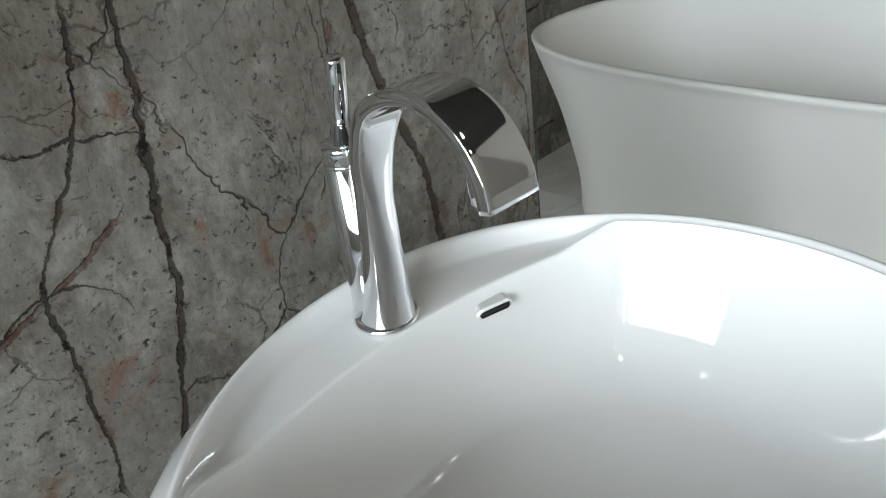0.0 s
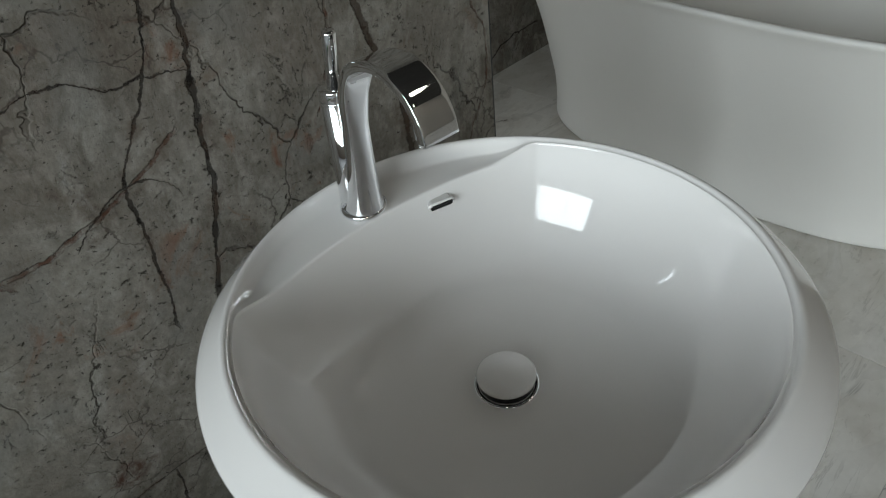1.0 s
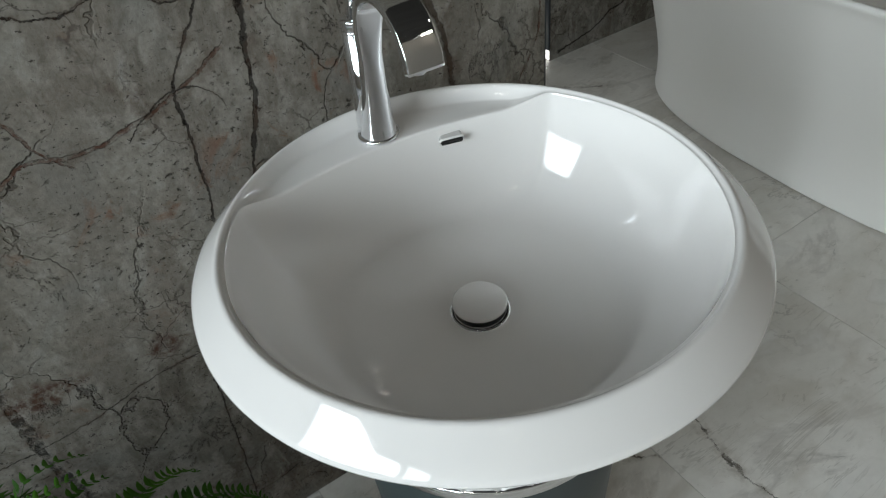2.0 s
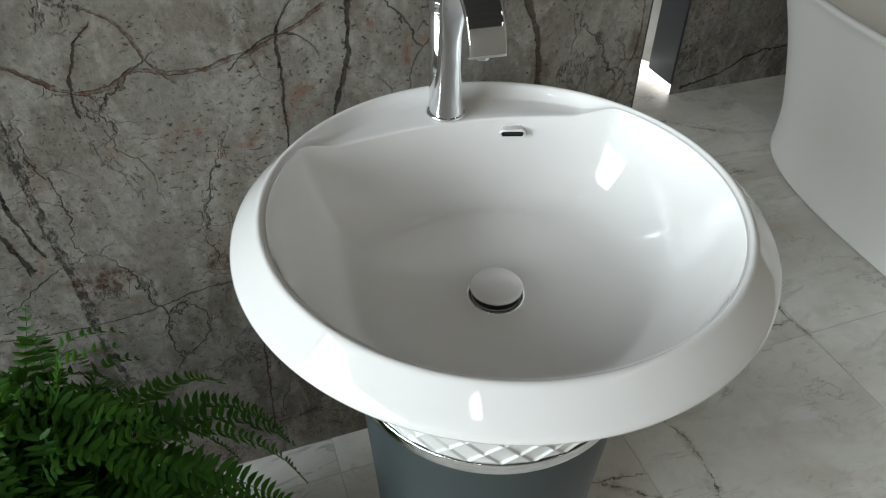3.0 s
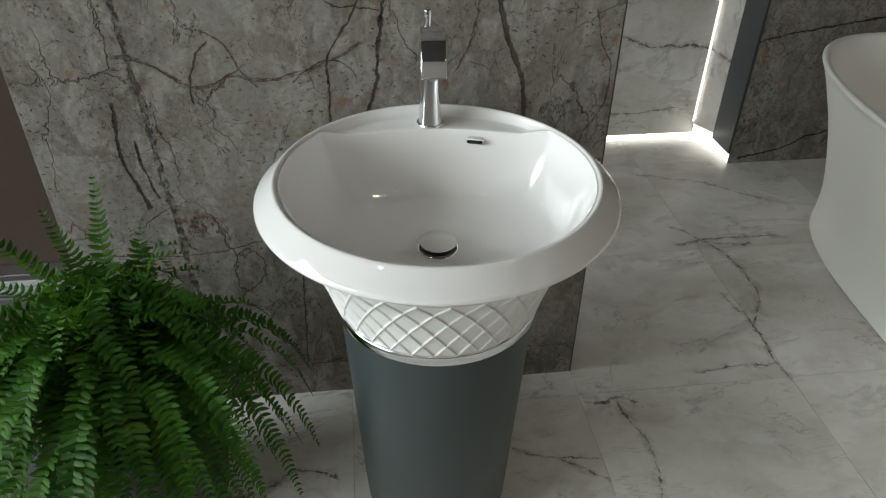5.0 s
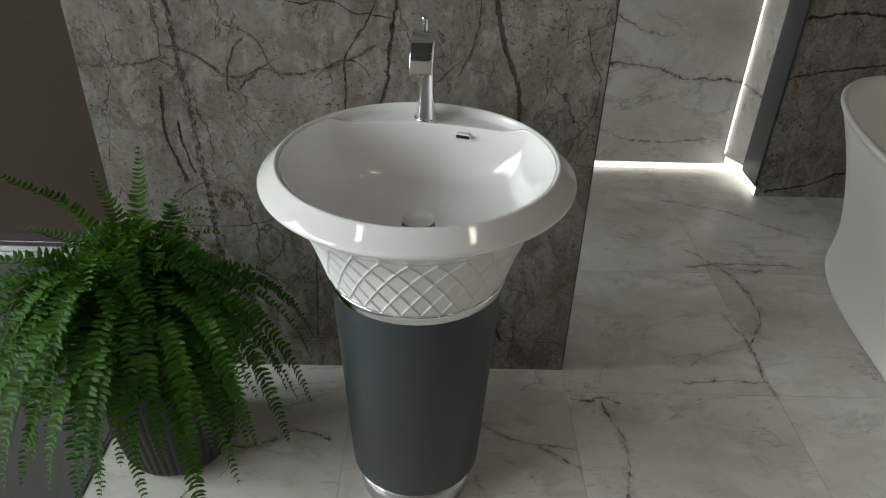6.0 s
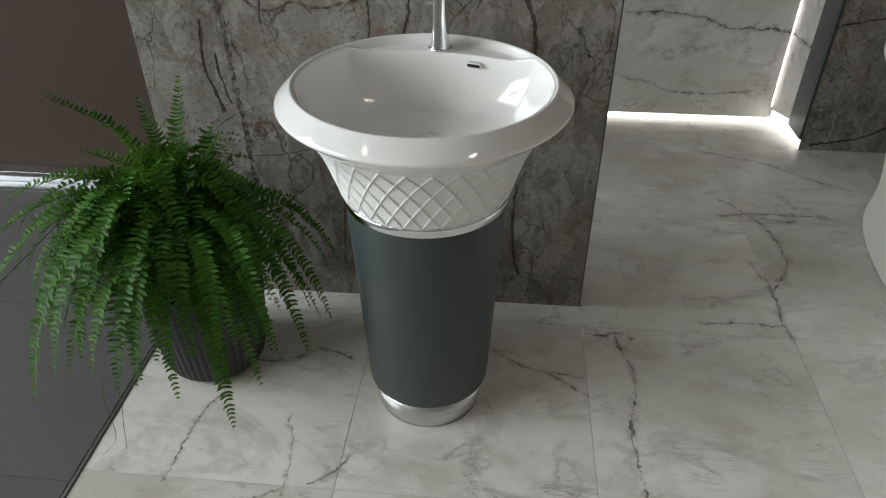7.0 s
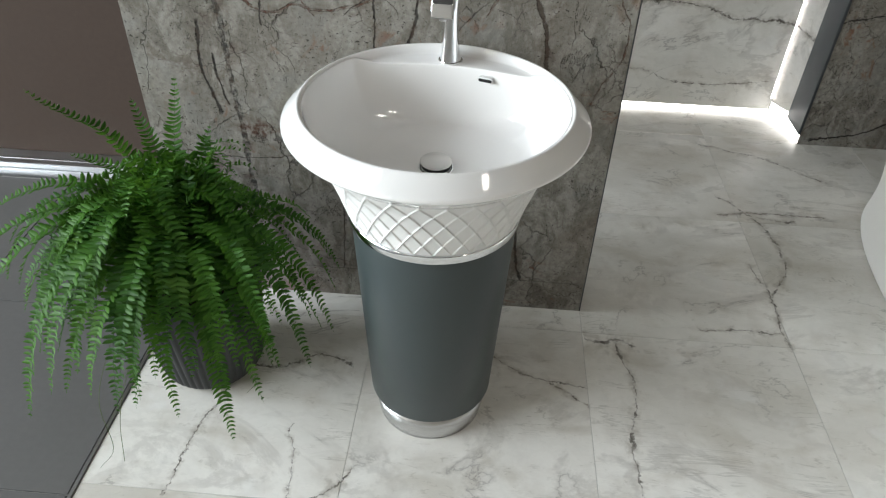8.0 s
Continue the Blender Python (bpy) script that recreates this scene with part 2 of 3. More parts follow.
        zz = m.math("ADD", xs[2], m.math("MULTIPLY", m.math("SUBTRACT", m.noise(at, 20, 5, 0.7), 0.5), 0.04))
        far = most(m, [m.vein(xs[0], zz, [(1.36, 0.745), (1.45, 0.755), (1.534, 0.766), (1.8, 0.75)], 0.0070), m.vein(xs[0], zz, [(1.36, 0.50), (1.45, 0.53), (1.602, 0.557), (1.9, 0.6)], 0.0050),
                       m.vein(xs[0], zz, [(1.42, 0.02), (1.6, 0.06), (1.75, 0.12), (1.95, 0.13)], 0.0060)])
        col = m.mix(m.math("MULTIPLY", far, 0.9), col, (0.018, 0.014, 0.012))
        deep = m.math("MAXIMUM", deep, far)
    m.colour(col)
    m.rough(m.lin(mid, 0.3, 0.7, 0.55, 0.8))
    m.bump(m.math("SUBTRACT", m.math("ADD", m.math("MULTIPLY", fine, 0.3), m.math("MULTIPLY", mid, 0.4)), m.math("MULTIPLY", deep, 0.9)), 0.004, 1.0)
    return m.m


def marble_material(name, kind):
    """Pale grey marble-look porcelain with dark veins; kind: floor or niche."""
    m = Mat(name, 0.3, spec=0.3)
    at = m.place()
    rnd = m.node("ObjectInfo").outputs["Random"]
    shift = m.node("CombineXYZ")
    for s, k in zip(shift.inputs, (37.0, 53.0, 71.0)):
        m.put(s, m.math("MULTIPLY", rnd, k))
    own = m.vmath("ADD", at, shift.outputs[0])
    flow = m.stretch(own, (0.8, 1.35, 1.35), turn=(0, 0, radians(18)))
    cloud = m.noise(flow, 2.3, 5, 0.52, 0.5)
    cloud2 = m.noise(m.vmath("ADD", flow, (5, 3, 1)), 5.0, 5, 0.55, 0.6)
    fine = m.noise(m.stretch(own, (1, 1.5, 1.5)), 34, 4, 0.65, 0.8)
    col = m.mix(m.step(cloud, 0.3, 0.7), (0.62, 0.60, 0.555), (0.84, 0.825, 0.79))
    col = m.mix(m.step(cloud2, 0.5, 0.72, 0, 0.6), col, (0.53, 0.495, 0.43))
    col = m.mix(m.step(cloud2, 0.25, 0.42, 0.6, 0), col, (0.82, 0.815, 0.80))
    col = m.mix(m.lin(fine, 0.35, 0.7, 0, 0.10), col, (0.34, 0.32, 0.29))
    ridge = m.math("ABSOLUTE", m.math("SUBTRACT", m.noise(m.vmath("ADD", flow, (1, 8, 2)), 2.1, 7, 0.62, 1.0), 0.5))
    thin = m.math("MULTIPLY", m.step(ridge, 0.0, 0.010, 1, 0), m.step(m.noise(m.vmath("ADD", own, (2, 2, 9)), 5, 3, 0.5), 0.47, 0.62))
    soft = m.math("MULTIPLY", m.step(ridge, 0.0, 0.05, 1, 0), m.step(cloud, 0.45, 0.6))
    streak = m.math("ABSOLUTE", m.math("SUBTRACT", m.noise(m.stretch(own, (0.5, 3.6, 3.6), turn=(0, 0, radians(5))), 3.1, 6, 0.6, 0.6), 0.5))
    lines = m.math("MULTIPLY", m.step(streak, 0.0, 0.010, 1, 0), m.step(m.noise(m.vmath("ADD", own, (6, 1, 3)), 4.2, 2, 0.5), 0.52, 0.64))
    col = m.mix(m.math("MULTIPLY", soft, 0.3), col, (0.3, 0.275, 0.25))
    col = m.mix(m.math("MULTIPLY", lines, 0.3), col, (0.2, 0.18, 0.15))
    col = m.mix(m.math("MULTIPLY", thin, 0.4), col, (0.12, 0.108, 0.098))
    xs = m.split(at)
    m.vary = m.lin(m.noise(m.vmath("ADD", at, (6, 2, 5)), 16, 4, 0.65), 0.33, 0.67, 0.4, 2.6)
    w1 = m.math("ADD", m.math("MULTIPLY", m.math("SUBTRACT", m.noise(at, 13, 3, 0.6), 0.5), 0.04), m.math("MULTIPLY", m.math("SUBTRACT", m.noise(at, 75, 4, 0.7), 0.5), 0.022))
    w2 = m.math("ADD", m.math("MULTIPLY", m.math("SUBTRACT", m.noise(m.vmath("ADD", at, (4, 4, 4)), 13, 3, 0.6), 0.5), 0.04), m.math("MULTIPLY", m.math("SUBTRACT", m.noise(m.vmath("ADD", at, (4, 4, 4)), 75, 4, 0.7), 0.5), 0.022))
    rag = m.lin(m.noise(at, 30, 5, 0.75), 0.40, 0.58, 0.05, 1.0)
    x = m.math("ADD", xs[0], w1)
    if kind == "floor":
        y = m.math("ADD", xs[1], w2)
        dark = most(m, [
            m.vein(y, x, [(-0.72, -0.59), (-0.685, -0.584), (-0.576, -0.578), (-0.462, -0.553), (-0.43, -0.545)], 0.0050),
            m.vein(x, y, [(-0.46, -0.8), (-0.427, -0.781), (-0.372, -0.746), (-0.304, -0.709)], 0.0037),
            m.vein(y, x, [(-0.73, -0.303), (-0.647, -0.307), (-0.513, -0.336), (-0.49, -0.34)], 0.0031),
            m.vein(x, y, [(-0.5, -0.31), (-0.448, -0.307), (-0.373, -0.288), (-0.326, -0.25), (-0.25, -0.264), (-0.22, -0.3)], 0.0062),
            m.vein(x, y, [(0.13, -0.19), (0.166, -0.217), (0.238, -0.263), (0.322, -0.286), (0.42, -0.297)], 0.0056),
            m.vein(x, y, [(0.31, -0.285), (0.322, -0.296), (0.409, -0.356), (0.42, -0.365)], 0.0043),
            m.vein(x, y, [(0.42, -0.1), (0.46, -0.125), (0.512, -0.11), (0.56, -0.13)], 0.0112),
            m.vein(y, x, [(-0.72, 0.53), (-0.663, 0.525), (-0.541, 0.513), (-0.438, 0.517), (-0.282, 0.541), (-0.2, 0.519), (-0.11, 0.505)], 0.0056),
            m.vein(y, x, [(-0.11, 1.012), (-0.078, 1.01), (0.017, 1.004), (0.121, 1.014), (0.215, 0.995), (0.3, 0.98)], 0.0056),
            m.vein(y, x, [(0.12, 1.02), (0.149, 1.03), (0.332, 1.114), (0.49, 1.09), (0.56, 1.05)], 0.0068),
            m.vein(x, y, [(0.93, 0.56), (0.972, 0.564), (1.133, 0.583), (1.269, 0.58), (1.34, 0.59)], 0.0062),
            m.vein(x, y, [(0.75, -0.042), (0.862, -0.036), (0.99, -0.033), (1.01, -0.03)], 0.0037),
            m.vein(x, y, [(-0.25, -0.69), (-0.231, -0.678), (-0.187, -0.634), (-0.17, -0.6)], 0.0087),
            m.vein(x, y, [(0.95, 1.06), (1.083, 1.027), (1.226, 0.961), (1.367, 0.851), (1.42, 0.82)], 0.0062),
            m.vein(x, y, [(0.95, 0.68), (1.0, 0.642), (1.069, 0.558), (1.172, 0.542), (1.22, 0.55)], 0.0056)])
    else:
        z = m.math("ADD", xs[2], w2)
        dark = most(m, [
            m.vein(x, z, [(0.55, 0.48), (0.701, 0.476), (0.864, 0.478), (1.11, 0.421), (1.298, 0.415), (1.4, 0.381), (1.5, 0.37)], 0.0074),
            m.vein(x, z, [(0.6, 0.74), (0.715, 0.691), (0.934, 0.606), (1.0, 0.6)], 0.0062),
            m.vein(x, z, [(0.65, 0.2), (0.718, 0.188), (0.974, 0.13), (1.288, 0.156), (1.35, 0.17)], 0.0037)])
    near = m.math("MULTIPLY", m.step(m.noise(m.vmath("ADD", at, (1, 1, 5)), 9, 4, 0.6), 0.5, 0.7), 0.22)
    col = m.mix(near, col, (0.42, 0.37, 0.31))
    flecks = m.math("MULTIPLY", m.step(m.noise(m.stretch(own, (1, 2.2, 2.2)), 26, 5, 0.7, 1.0), 0.57, 0.66), m.step(cloud2, 0.42, 0.6))
    col = m.mix(m.math("MULTIPLY", flecks, 0.25), col, (0.2, 0.165, 0.125))
    blur = m.math("MULTIPLY", m.halo, m.step(m.noise(m.vmath("ADD", at, (3, 9, 2)), 22, 4, 0.65), 0.4, 0.62))
    col = m.mix(m.math("MULTIPLY", blur, 0.5), col, (0.22, 0.18, 0.135))
    col = m.mix(m.math("MULTIPLY", m.math("MULTIPLY", dark, rag), 0.9), col, (0.06, 0.047, 0.035))
    col = m.mix(1.0, col, m.mix(rnd, (0.92, 0.905, 0.895), (1.0, 1.0, 1.0)), "MULTIPLY")
    m.colour(col)
    m.rough(m.lin(cloud2, 0.3, 0.7, 0.24, 0.36))
    m.bump(m.math("SUBTRACT", m.math("MULTIPLY", fine, 0.4), dark), 0.0006, 0.5)
    return m.m


def plain_material(name, colour, rough, metal=0.0, spread=0.12, scale=30, bump=0.0, coat=0.0, spec=0.5):
    m = Mat(name, rough, metal, spec, coat)
    at = m.place()
    a, b = m.noise(at, scale, 5, 0.6), m.noise(at, scale * 0.12, 3, 0.5)
    dark = tuple(c * (1 - spread) for c in colour)
    light = tuple(min(1, c * (1 + spread)) for c in colour)
    m.colour(m.mix(m.math("MULTIPLY_ADD", a, 0.6, m.math("MULTIPLY", b, 0.4)), dark, light))
    m.rough(m.lin(b, 0.3, 0.7, rough * 0.85, min(1, rough * 1.15)))
    if bump:
        m.bump(a, bump, 0.6)
    return m.m


def leaf_material():
    m = Mat("fern_leaf", 0.5, spec=0.22)
    at = m.place()
    rnd = m.node("ObjectInfo").outputs["Random"]
    isl = m.node("NewGeometry").outputs["Random Per Island"]
    col = m.mix(m.math("MULTIPLY_ADD", rnd, 0.6, m.math("MULTIPLY", isl, 0.4)), (0.009, 0.050, 0.006), (0.070, 0.19, 0.018))
    # paler green patches put lit highlights into the leaf colour
    col = m.mix(m.step(m.noise(at, 9, 3), 0.55, 0.72, 0, 0.6), col, (0.13, 0.27, 0.045))
    m.colour(col)
    m.b.inputs["Transmission Weight"].default_value = 0.0
    m.b.inputs["Subsurface Weight"].default_value = 0.0
    trans = m.node("BsdfTranslucent")
    m.put(trans.inputs[0], m.mix(0.5, col, (0.16, 0.34, 0.03)))
    mixer = m.node("MixShader")
    mixer.inputs[0].default_value = 0.28
    out = m.t.nodes["Material Output"]
    m.t.links.new(m.b.outputs[0], mixer.inputs[1])
    m.t.links.new(trans.outputs[0], mixer.inputs[2])
    m.t.links.new(mixer.outputs[0], out.inputs[0])
    return m.m


def glow_material(name, colour, strength):
    m = Mat(name)
    m.b.inputs["Emission Color"].default_value = (*colour, 1)
    m.b.inputs["Emission Strength"].default_value = strength
    return m.m


M_STONE = stone_material("panel_stone", True)
M_STONE_FAR = stone_material("wall_stone", False)
M_FLOOR = marble_material("marble_tile", "floor")
M_NICHE = marble_material("marble_wall", "niche")
M_GROUT = plain_material("grout", (0.5, 0.485, 0.46), 0.9, spread=0.2)
M_GREYTILE = plain_material("grey_tile", (0.112, 0.109, 0.107), 0.6, spread=0.18, scale=60, bump=0.0006, spec=0.3)
M_GREYGROUT = plain_material("grey_grout", (0.3, 0.29, 0.28), 0.9)
M_BROWN = plain_material("brown_panel", (0.072, 0.052, 0.042), 0.75, spread=0.16, scale=55, bump=0.0006, spec=0.15)
M_PLASTER = plain_material("plaster", (0.36, 0.325, 0.285), 0.9, spread=0.06, scale=12)
M_CEIL = plain_material("ceiling_paint", (0.045, 0.041, 0.037), 0.9, spread=0.05, scale=12)
M_ALU = plain_material("aluminium", (0.62, 0.63, 0.65), 0.35, 1.0, 0.05)
M_STEEL = plain_material("steel_trim", (0.45, 0.45, 0.46), 0.35, 1.0, 0.08)
M_CHROME = plain_material("chrome", (0.82, 0.83, 0.85), 0.055, 1.0, 0.015, 8)
M_CHROME_SOFT = plain_material("chrome_foot", (0.6, 0.6, 0.6), 0.24, 1.0, 0.02, 8)
M_CERAMIC = plain_material("white_ceramic", (0.865, 0.85, 0.84), 0.05, 0.0, 0.012, 6, coat=0.5)
M_MATTE = plain_material("matte_white_ceramic", (0.82, 0.815, 0.80), 0.32, 0.0, 0.015, 8)
M_TUB = plain_material("tub_composite", (0.85, 0.835, 0.805), 0.38, 0.0, 0.02, 5)
M_PEDESTAL = plain_material("slate_lacquer", (0.040, 0.051, 0.052), 0.38, 0.0, 0.08, 40)
M_POT = plain_material("charcoal_pot", (0.022, 0.023, 0.024), 0.55, 0.0, 0.25, 50, 0.0005)
M_SOIL = plain_material("soil", (0.03, 0.022, 0.015), 0.95, 0.0, 0.5, 80, 0.004)
M_DARKMETAL = plain_material("anthracite_metal", (0.045, 0.05, 0.055), 0.5, 0.0, 0.08, 30, spec=0.3)
# near-black colour that paints shade in the basin's gaps
M_BLACK = plain_material("shade_black", (0.012, 0.012, 0.012), 0.6, 0.0, 0.2)
M_LEAF = leaf_material()
M_STEM = plain_material("fern_stem", (0.09, 0.13, 0.04), 0.5, 0.0, 0.25, 30)
M_LED = glow_material("led_glow", (1.0, 0.96, 0.9), 3.2)
M_DIODE = glow_material("diode_glow", (1.0, 0.95, 0.90), 11.0)
M_SPOT = glow_material("spot_glow", (1.0, 0.92, 0.80), 16.0)
M_WHITE = plain_material("white_frame", (0.7, 0.7, 0.7), 0.4, spread=0.03)


# ---- building helpers ----
def mesh_of(name, bm, material, smooth=True):
    me = bpy.data.meshes.new(name)
    bm.normal_update()
    bm.to_mesh(me)
    bm.free()
    me.materials.append(material)
    if smooth:
        me.polygons.foreach_set("use_smooth", [True] * len(me.polygons))
    return me


def part(name, bm, material, parent, label="", smooth=True):
    ob = new(name, mesh_of(name, bm, material, smooth))
    ob.parent = parent
    if label:
        ob["label"] = label
    return ob


def thing(name, label, category, at=(0, 0, 0), group=""):
    ob = new(name)
    ob.location = at
    return tagged(ob, label, category, group)


def box(lo, hi, bevel=0.0, segs=2):
    bm = bmesh.new()
    bmesh.ops.create_cube(bm, size=1)
    for v in bm.verts:
        v.co = Vector([lo[i] + (v.co[i] + 0.5) * (hi[i] - lo[i]) for i in range(3)])
    if bevel:
        bmesh.ops.bevel(bm, geom=bm.edges[:], offset=bevel, segments=segs, affect="EDGES", profile=0.6)
    return bm


def grid_surface(rows, close_u=True, cap_first=False, cap_last=False):
    """A surface through rings of points, each ring of the same length."""
    bm = bmesh.new()
    vs = [[bm.verts.new(p) for p in ring] for ring in rows]
    n = len(vs[0])
    for a, b in zip(vs, vs[1:]):
        for i in range(n if close_u else n - 1):
            j = (i + 1) % n
            bm.faces.new((a[i], a[j], b[j], b[i]))
    if cap_first:
        bm.faces.new(list(reversed(vs[0])))
    if cap_last:
        bm.faces.new(vs[-1])
    return bm


def lathe(profile, n=96, cap_first=False, cap_last=False):
    return grid_surface([[(r * math.cos(2 * math.pi * i / n), r * math.sin(2 * math.pi * i / n), z) for i in range(n)] for r, z in profile],
                        True, cap_first, cap_last)


def rounded(points, steps=6):
    """A smooth line through points (Catmull-Rom)."""
    p = [Vector(q) for q in points]
    p = [2 * p[0] - p[1], *p, 2 * p[-1] - p[-2]]
    out = []
    for i in range(1, len(p) - 2):
        for k in range(steps):
            t = k / steps
            a, b, c, d = p[i - 1], p[i], p[i + 1], p[i + 2]
            out.append(0.5 * (2 * b + (c - a) * t + (2 * a - 5 * b + 4 * c - d) * t * t + (3 * b - a - 3 * c + d) * t ** 3))
    return out + [p[-2]]


def structure(name, bm, material, label="", smooth=False):
    return tagged(new(name, mesh_of(name, bm, material, smooth)), label, kind="structure")


# ---- setting ----
floor = structure("floor", box((-0.787, Y0, -0.12), (X1, Y1 + 0.2, -0.0015)), M_GROUT, "pale marble-look tiled floor with dark veins")
floor_grey = structure("floor_grey", box((X0, Y0, -0.12), (-0.797, 0.75, -0.004)), M_GREYGROUT, "dark grey matt tiled floor beside the marble")
trim = structure("trim", box((-0.796, Y0, -0.1), (-0.787, 0.5, 0.003), 0.001, 1), M_STEEL, "thin steel edge strip between two floors")
ceiling = structure("ceiling", box((X0 - 0.2, Y0 - 0.2, H), (X1 + 0.2, Y1 + 0.4, H + 0.15)), M_CEIL, "plain dark taupe ceiling")

baseboard = structure("baseboard", box((-0.777, 0.0005, 0.0), (0.4105, 0.09, 0.105), 0.0012, 1), M_STONE_FAR, "low strip of the same stone along the floor")
trim_edge = structure("trim_edge", box((0.4112, 0.0015, 0.0), (0.4140, 0.09, 2.7)), M_DARKMETAL, "thin dark metal edge of the stone slab")
wall_panel = structure("wall_panel", box((-0.777, 0.0, 0.1065), (0.411, 0.09, 2.7), 0.0012, 1), M_STONE, "free-standing wall slab of cracked grey-brown stone")
wall_niche = structure("wall_niche", box((-0.5, Y1, 0.028), (1.332, Y1 + 0.15, H)), M_NICHE, "pale marble wall at the back of the niche")


def prism(plan, z0, z1):
    """An upright prism over a plan of corners, anticlockwise from above."""
    bm = bmesh.new()
    lo = [bm.verts.new((x, y, z0)) for x, y in plan]
    hi = [bm.verts.new((x, y, z1)) for x, y in plan]
    n = len(plan)
    for i in range(n):
        bm.faces.new((lo[i], lo[(i + 1) % n], hi[(i + 1) % n], hi[i]))
    bm.faces.new(list(reversed(lo)))
    bm.faces.new(hi)
    return bm


wall_return = structure("wall_return", prism([(1.3335, Y1), (1.386, 1.263), (1.55, 1.263), (1.55, Y1 + 0.15), (1.3335, Y1 + 0.15)], 0.066, H), M_NICHE, "pale marble side of the niche")
wall_stone = structure("wall_stone", box((1.392, 1.112, 0.0), (X1, 1.26, H)), M_STONE_FAR, "dark cracked stone wall behind the bathtub")
wall_brown = structure("wall_brown", box((X0, 0.64, 0.0), (-0.5, 0.75, H)), M_BROWN, "dark brown matt wall panel above an aluminium sill")
wall_link = structure("wall_link", box((-0.6, 0.752, 0.0), (-0.5, Y1 + 0.15, H)), M_PLASTER)
wall_right = structure("wall_right", box((X1, Y0, 0.0), (X1 + 0.15, 1.26, H)), M_PLASTER)


def wall_with_window(name, frame_name, along, fixed, lo, hi, w0, w1, z0, z1, panes):
    """An outer wall of four butted pieces round an opening, with a frame of bars in it."""
    bm = bmesh.new()

    def add(a0, a1, b0, b1):
        p = box((a0, fixed - 0.15, b0), (a1, fixed, b1)) if along == "x" else box((fixed - 0.15, a0, b0), (fixed, a1, b1))
        me = bpy.data.meshes.new("piece")
        p.to_mesh(me)
        p.free()
        bm.from_mesh(me)
        bpy.data.meshes.remove(me)
    add(lo, w0, 0, H)
    add(w1, hi, 0, H)
    add(w0, w1, 0, z0)
    add(w0, w1, z1, H)
    structure(name, bm, M_PLASTER)
    win = tagged(new(frame_name), "white framed window", kind="structure")
    step = (w1 - w0) / panes
    for i in range(panes + 1):
        c = w0 + i * step
        a, b = max(w0, c - 0.03), min(w1, c + 0.03)
        q = ((a, fixed - 0.09, z0), (b, fixed - 0.04, z1)) if along == "x" else ((fixed - 0.09, a, z0), (fixed - 0.04, b, z1))
        part("mullion", box(*q), M_WHITE, win, smooth=False)
    for z in (z0, z0 + (z1 - z0) * 0.3, z1 - 0.05):
        q = ((w0, fixed - 0.088, z), (w1, fixed - 0.042, z + 0.05)) if along == "x" else ((fixed - 0.088, w0, z), (fixed - 0.042, w1, z + 0.05))
        part("transom", box(*q), M_WHITE, win, smooth=False)


wall_with_window("wall_west", "window_1", "y", X0, Y0, 0.75, -5.5, 0.2, 1.1, 4.7, 4)
wall_south = structure("wall_south", box((X0, Y0 - 0.15, 0.0), (X1, Y0, H)), M_PLASTER)

# light strips in the niche
led = thing("led_strip", "glowing white light strip along the foot of the niche", "led strip")
part("diffuser", box((-0.5, Y1 + 0.003, 0.001), (1.336, Y1 + 0.016, 0.026)), M_LED, led, smooth=False)
part("diffuser", prism([(1.339, Y1 + 0.004), (1.394, 1.268), (1.40, 1.272), (1.35, Y1 + 0.012)], 0.002, 0.064), M_LED, led, smooth=False)
part("diffuser", box((1.3905, 1.116, 0.002), (1.3912, 1.266, 0.044)), M_LED, led, smooth=False)
led_up = thing("led_strip", "upright strip of small white lights in the niche corner", "led strip")
part("tape", box((1.325, Y1 - 0.004, 0.082), (1.333, Y1 - 0.0005, H - 0.01)), M_WHITE, led_up, smooth=False)
bm = bmesh.new()
for i in range(150):
    z = 0.086 + i * 0.0135
    q = box((1.3266, Y1 - 0.007, z), (1.3314, Y1 - 0.0042, z + 0.0065), 0.001, 1)
    me = bpy.data.meshes.new("dot")
    q.to_mesh(me)
    q.free()
    bm.from_mesh(me)
    bpy.data.meshes.remove(me)
tagged(part("diode_row", bm, M_DIODE, led_up, smooth=False), kind="stuff")
post = tagged(new("corner_profile", mesh_of("corner_profile", box((1.380, 1.108, 0.046), (1.391, 1.262, H), 0.0015, 1), M_DARKMETAL, False)),
              "anthracite metal profile closing the wall end", "profile")

# aluminium sill of the brown panel
sill = thing("sill", "brushed aluminium sill rail at the foot of the brown panel", "sill")
part("rail", box((X0, 0.545, 0.0), (-0.79, 0.636, 0.035), 0.003), M_ALU, sill, smooth=False)
part("lip", box((X0, 0.505, 0.0), (-0.79, 0.543, 0.012), 0.002), M_STEEL, sill, smooth=False)
part("groove", box((X0, 0.575, 0.0352), (-0.79, 0.583, 0.0365)), M_STEEL, sill, smooth=False)


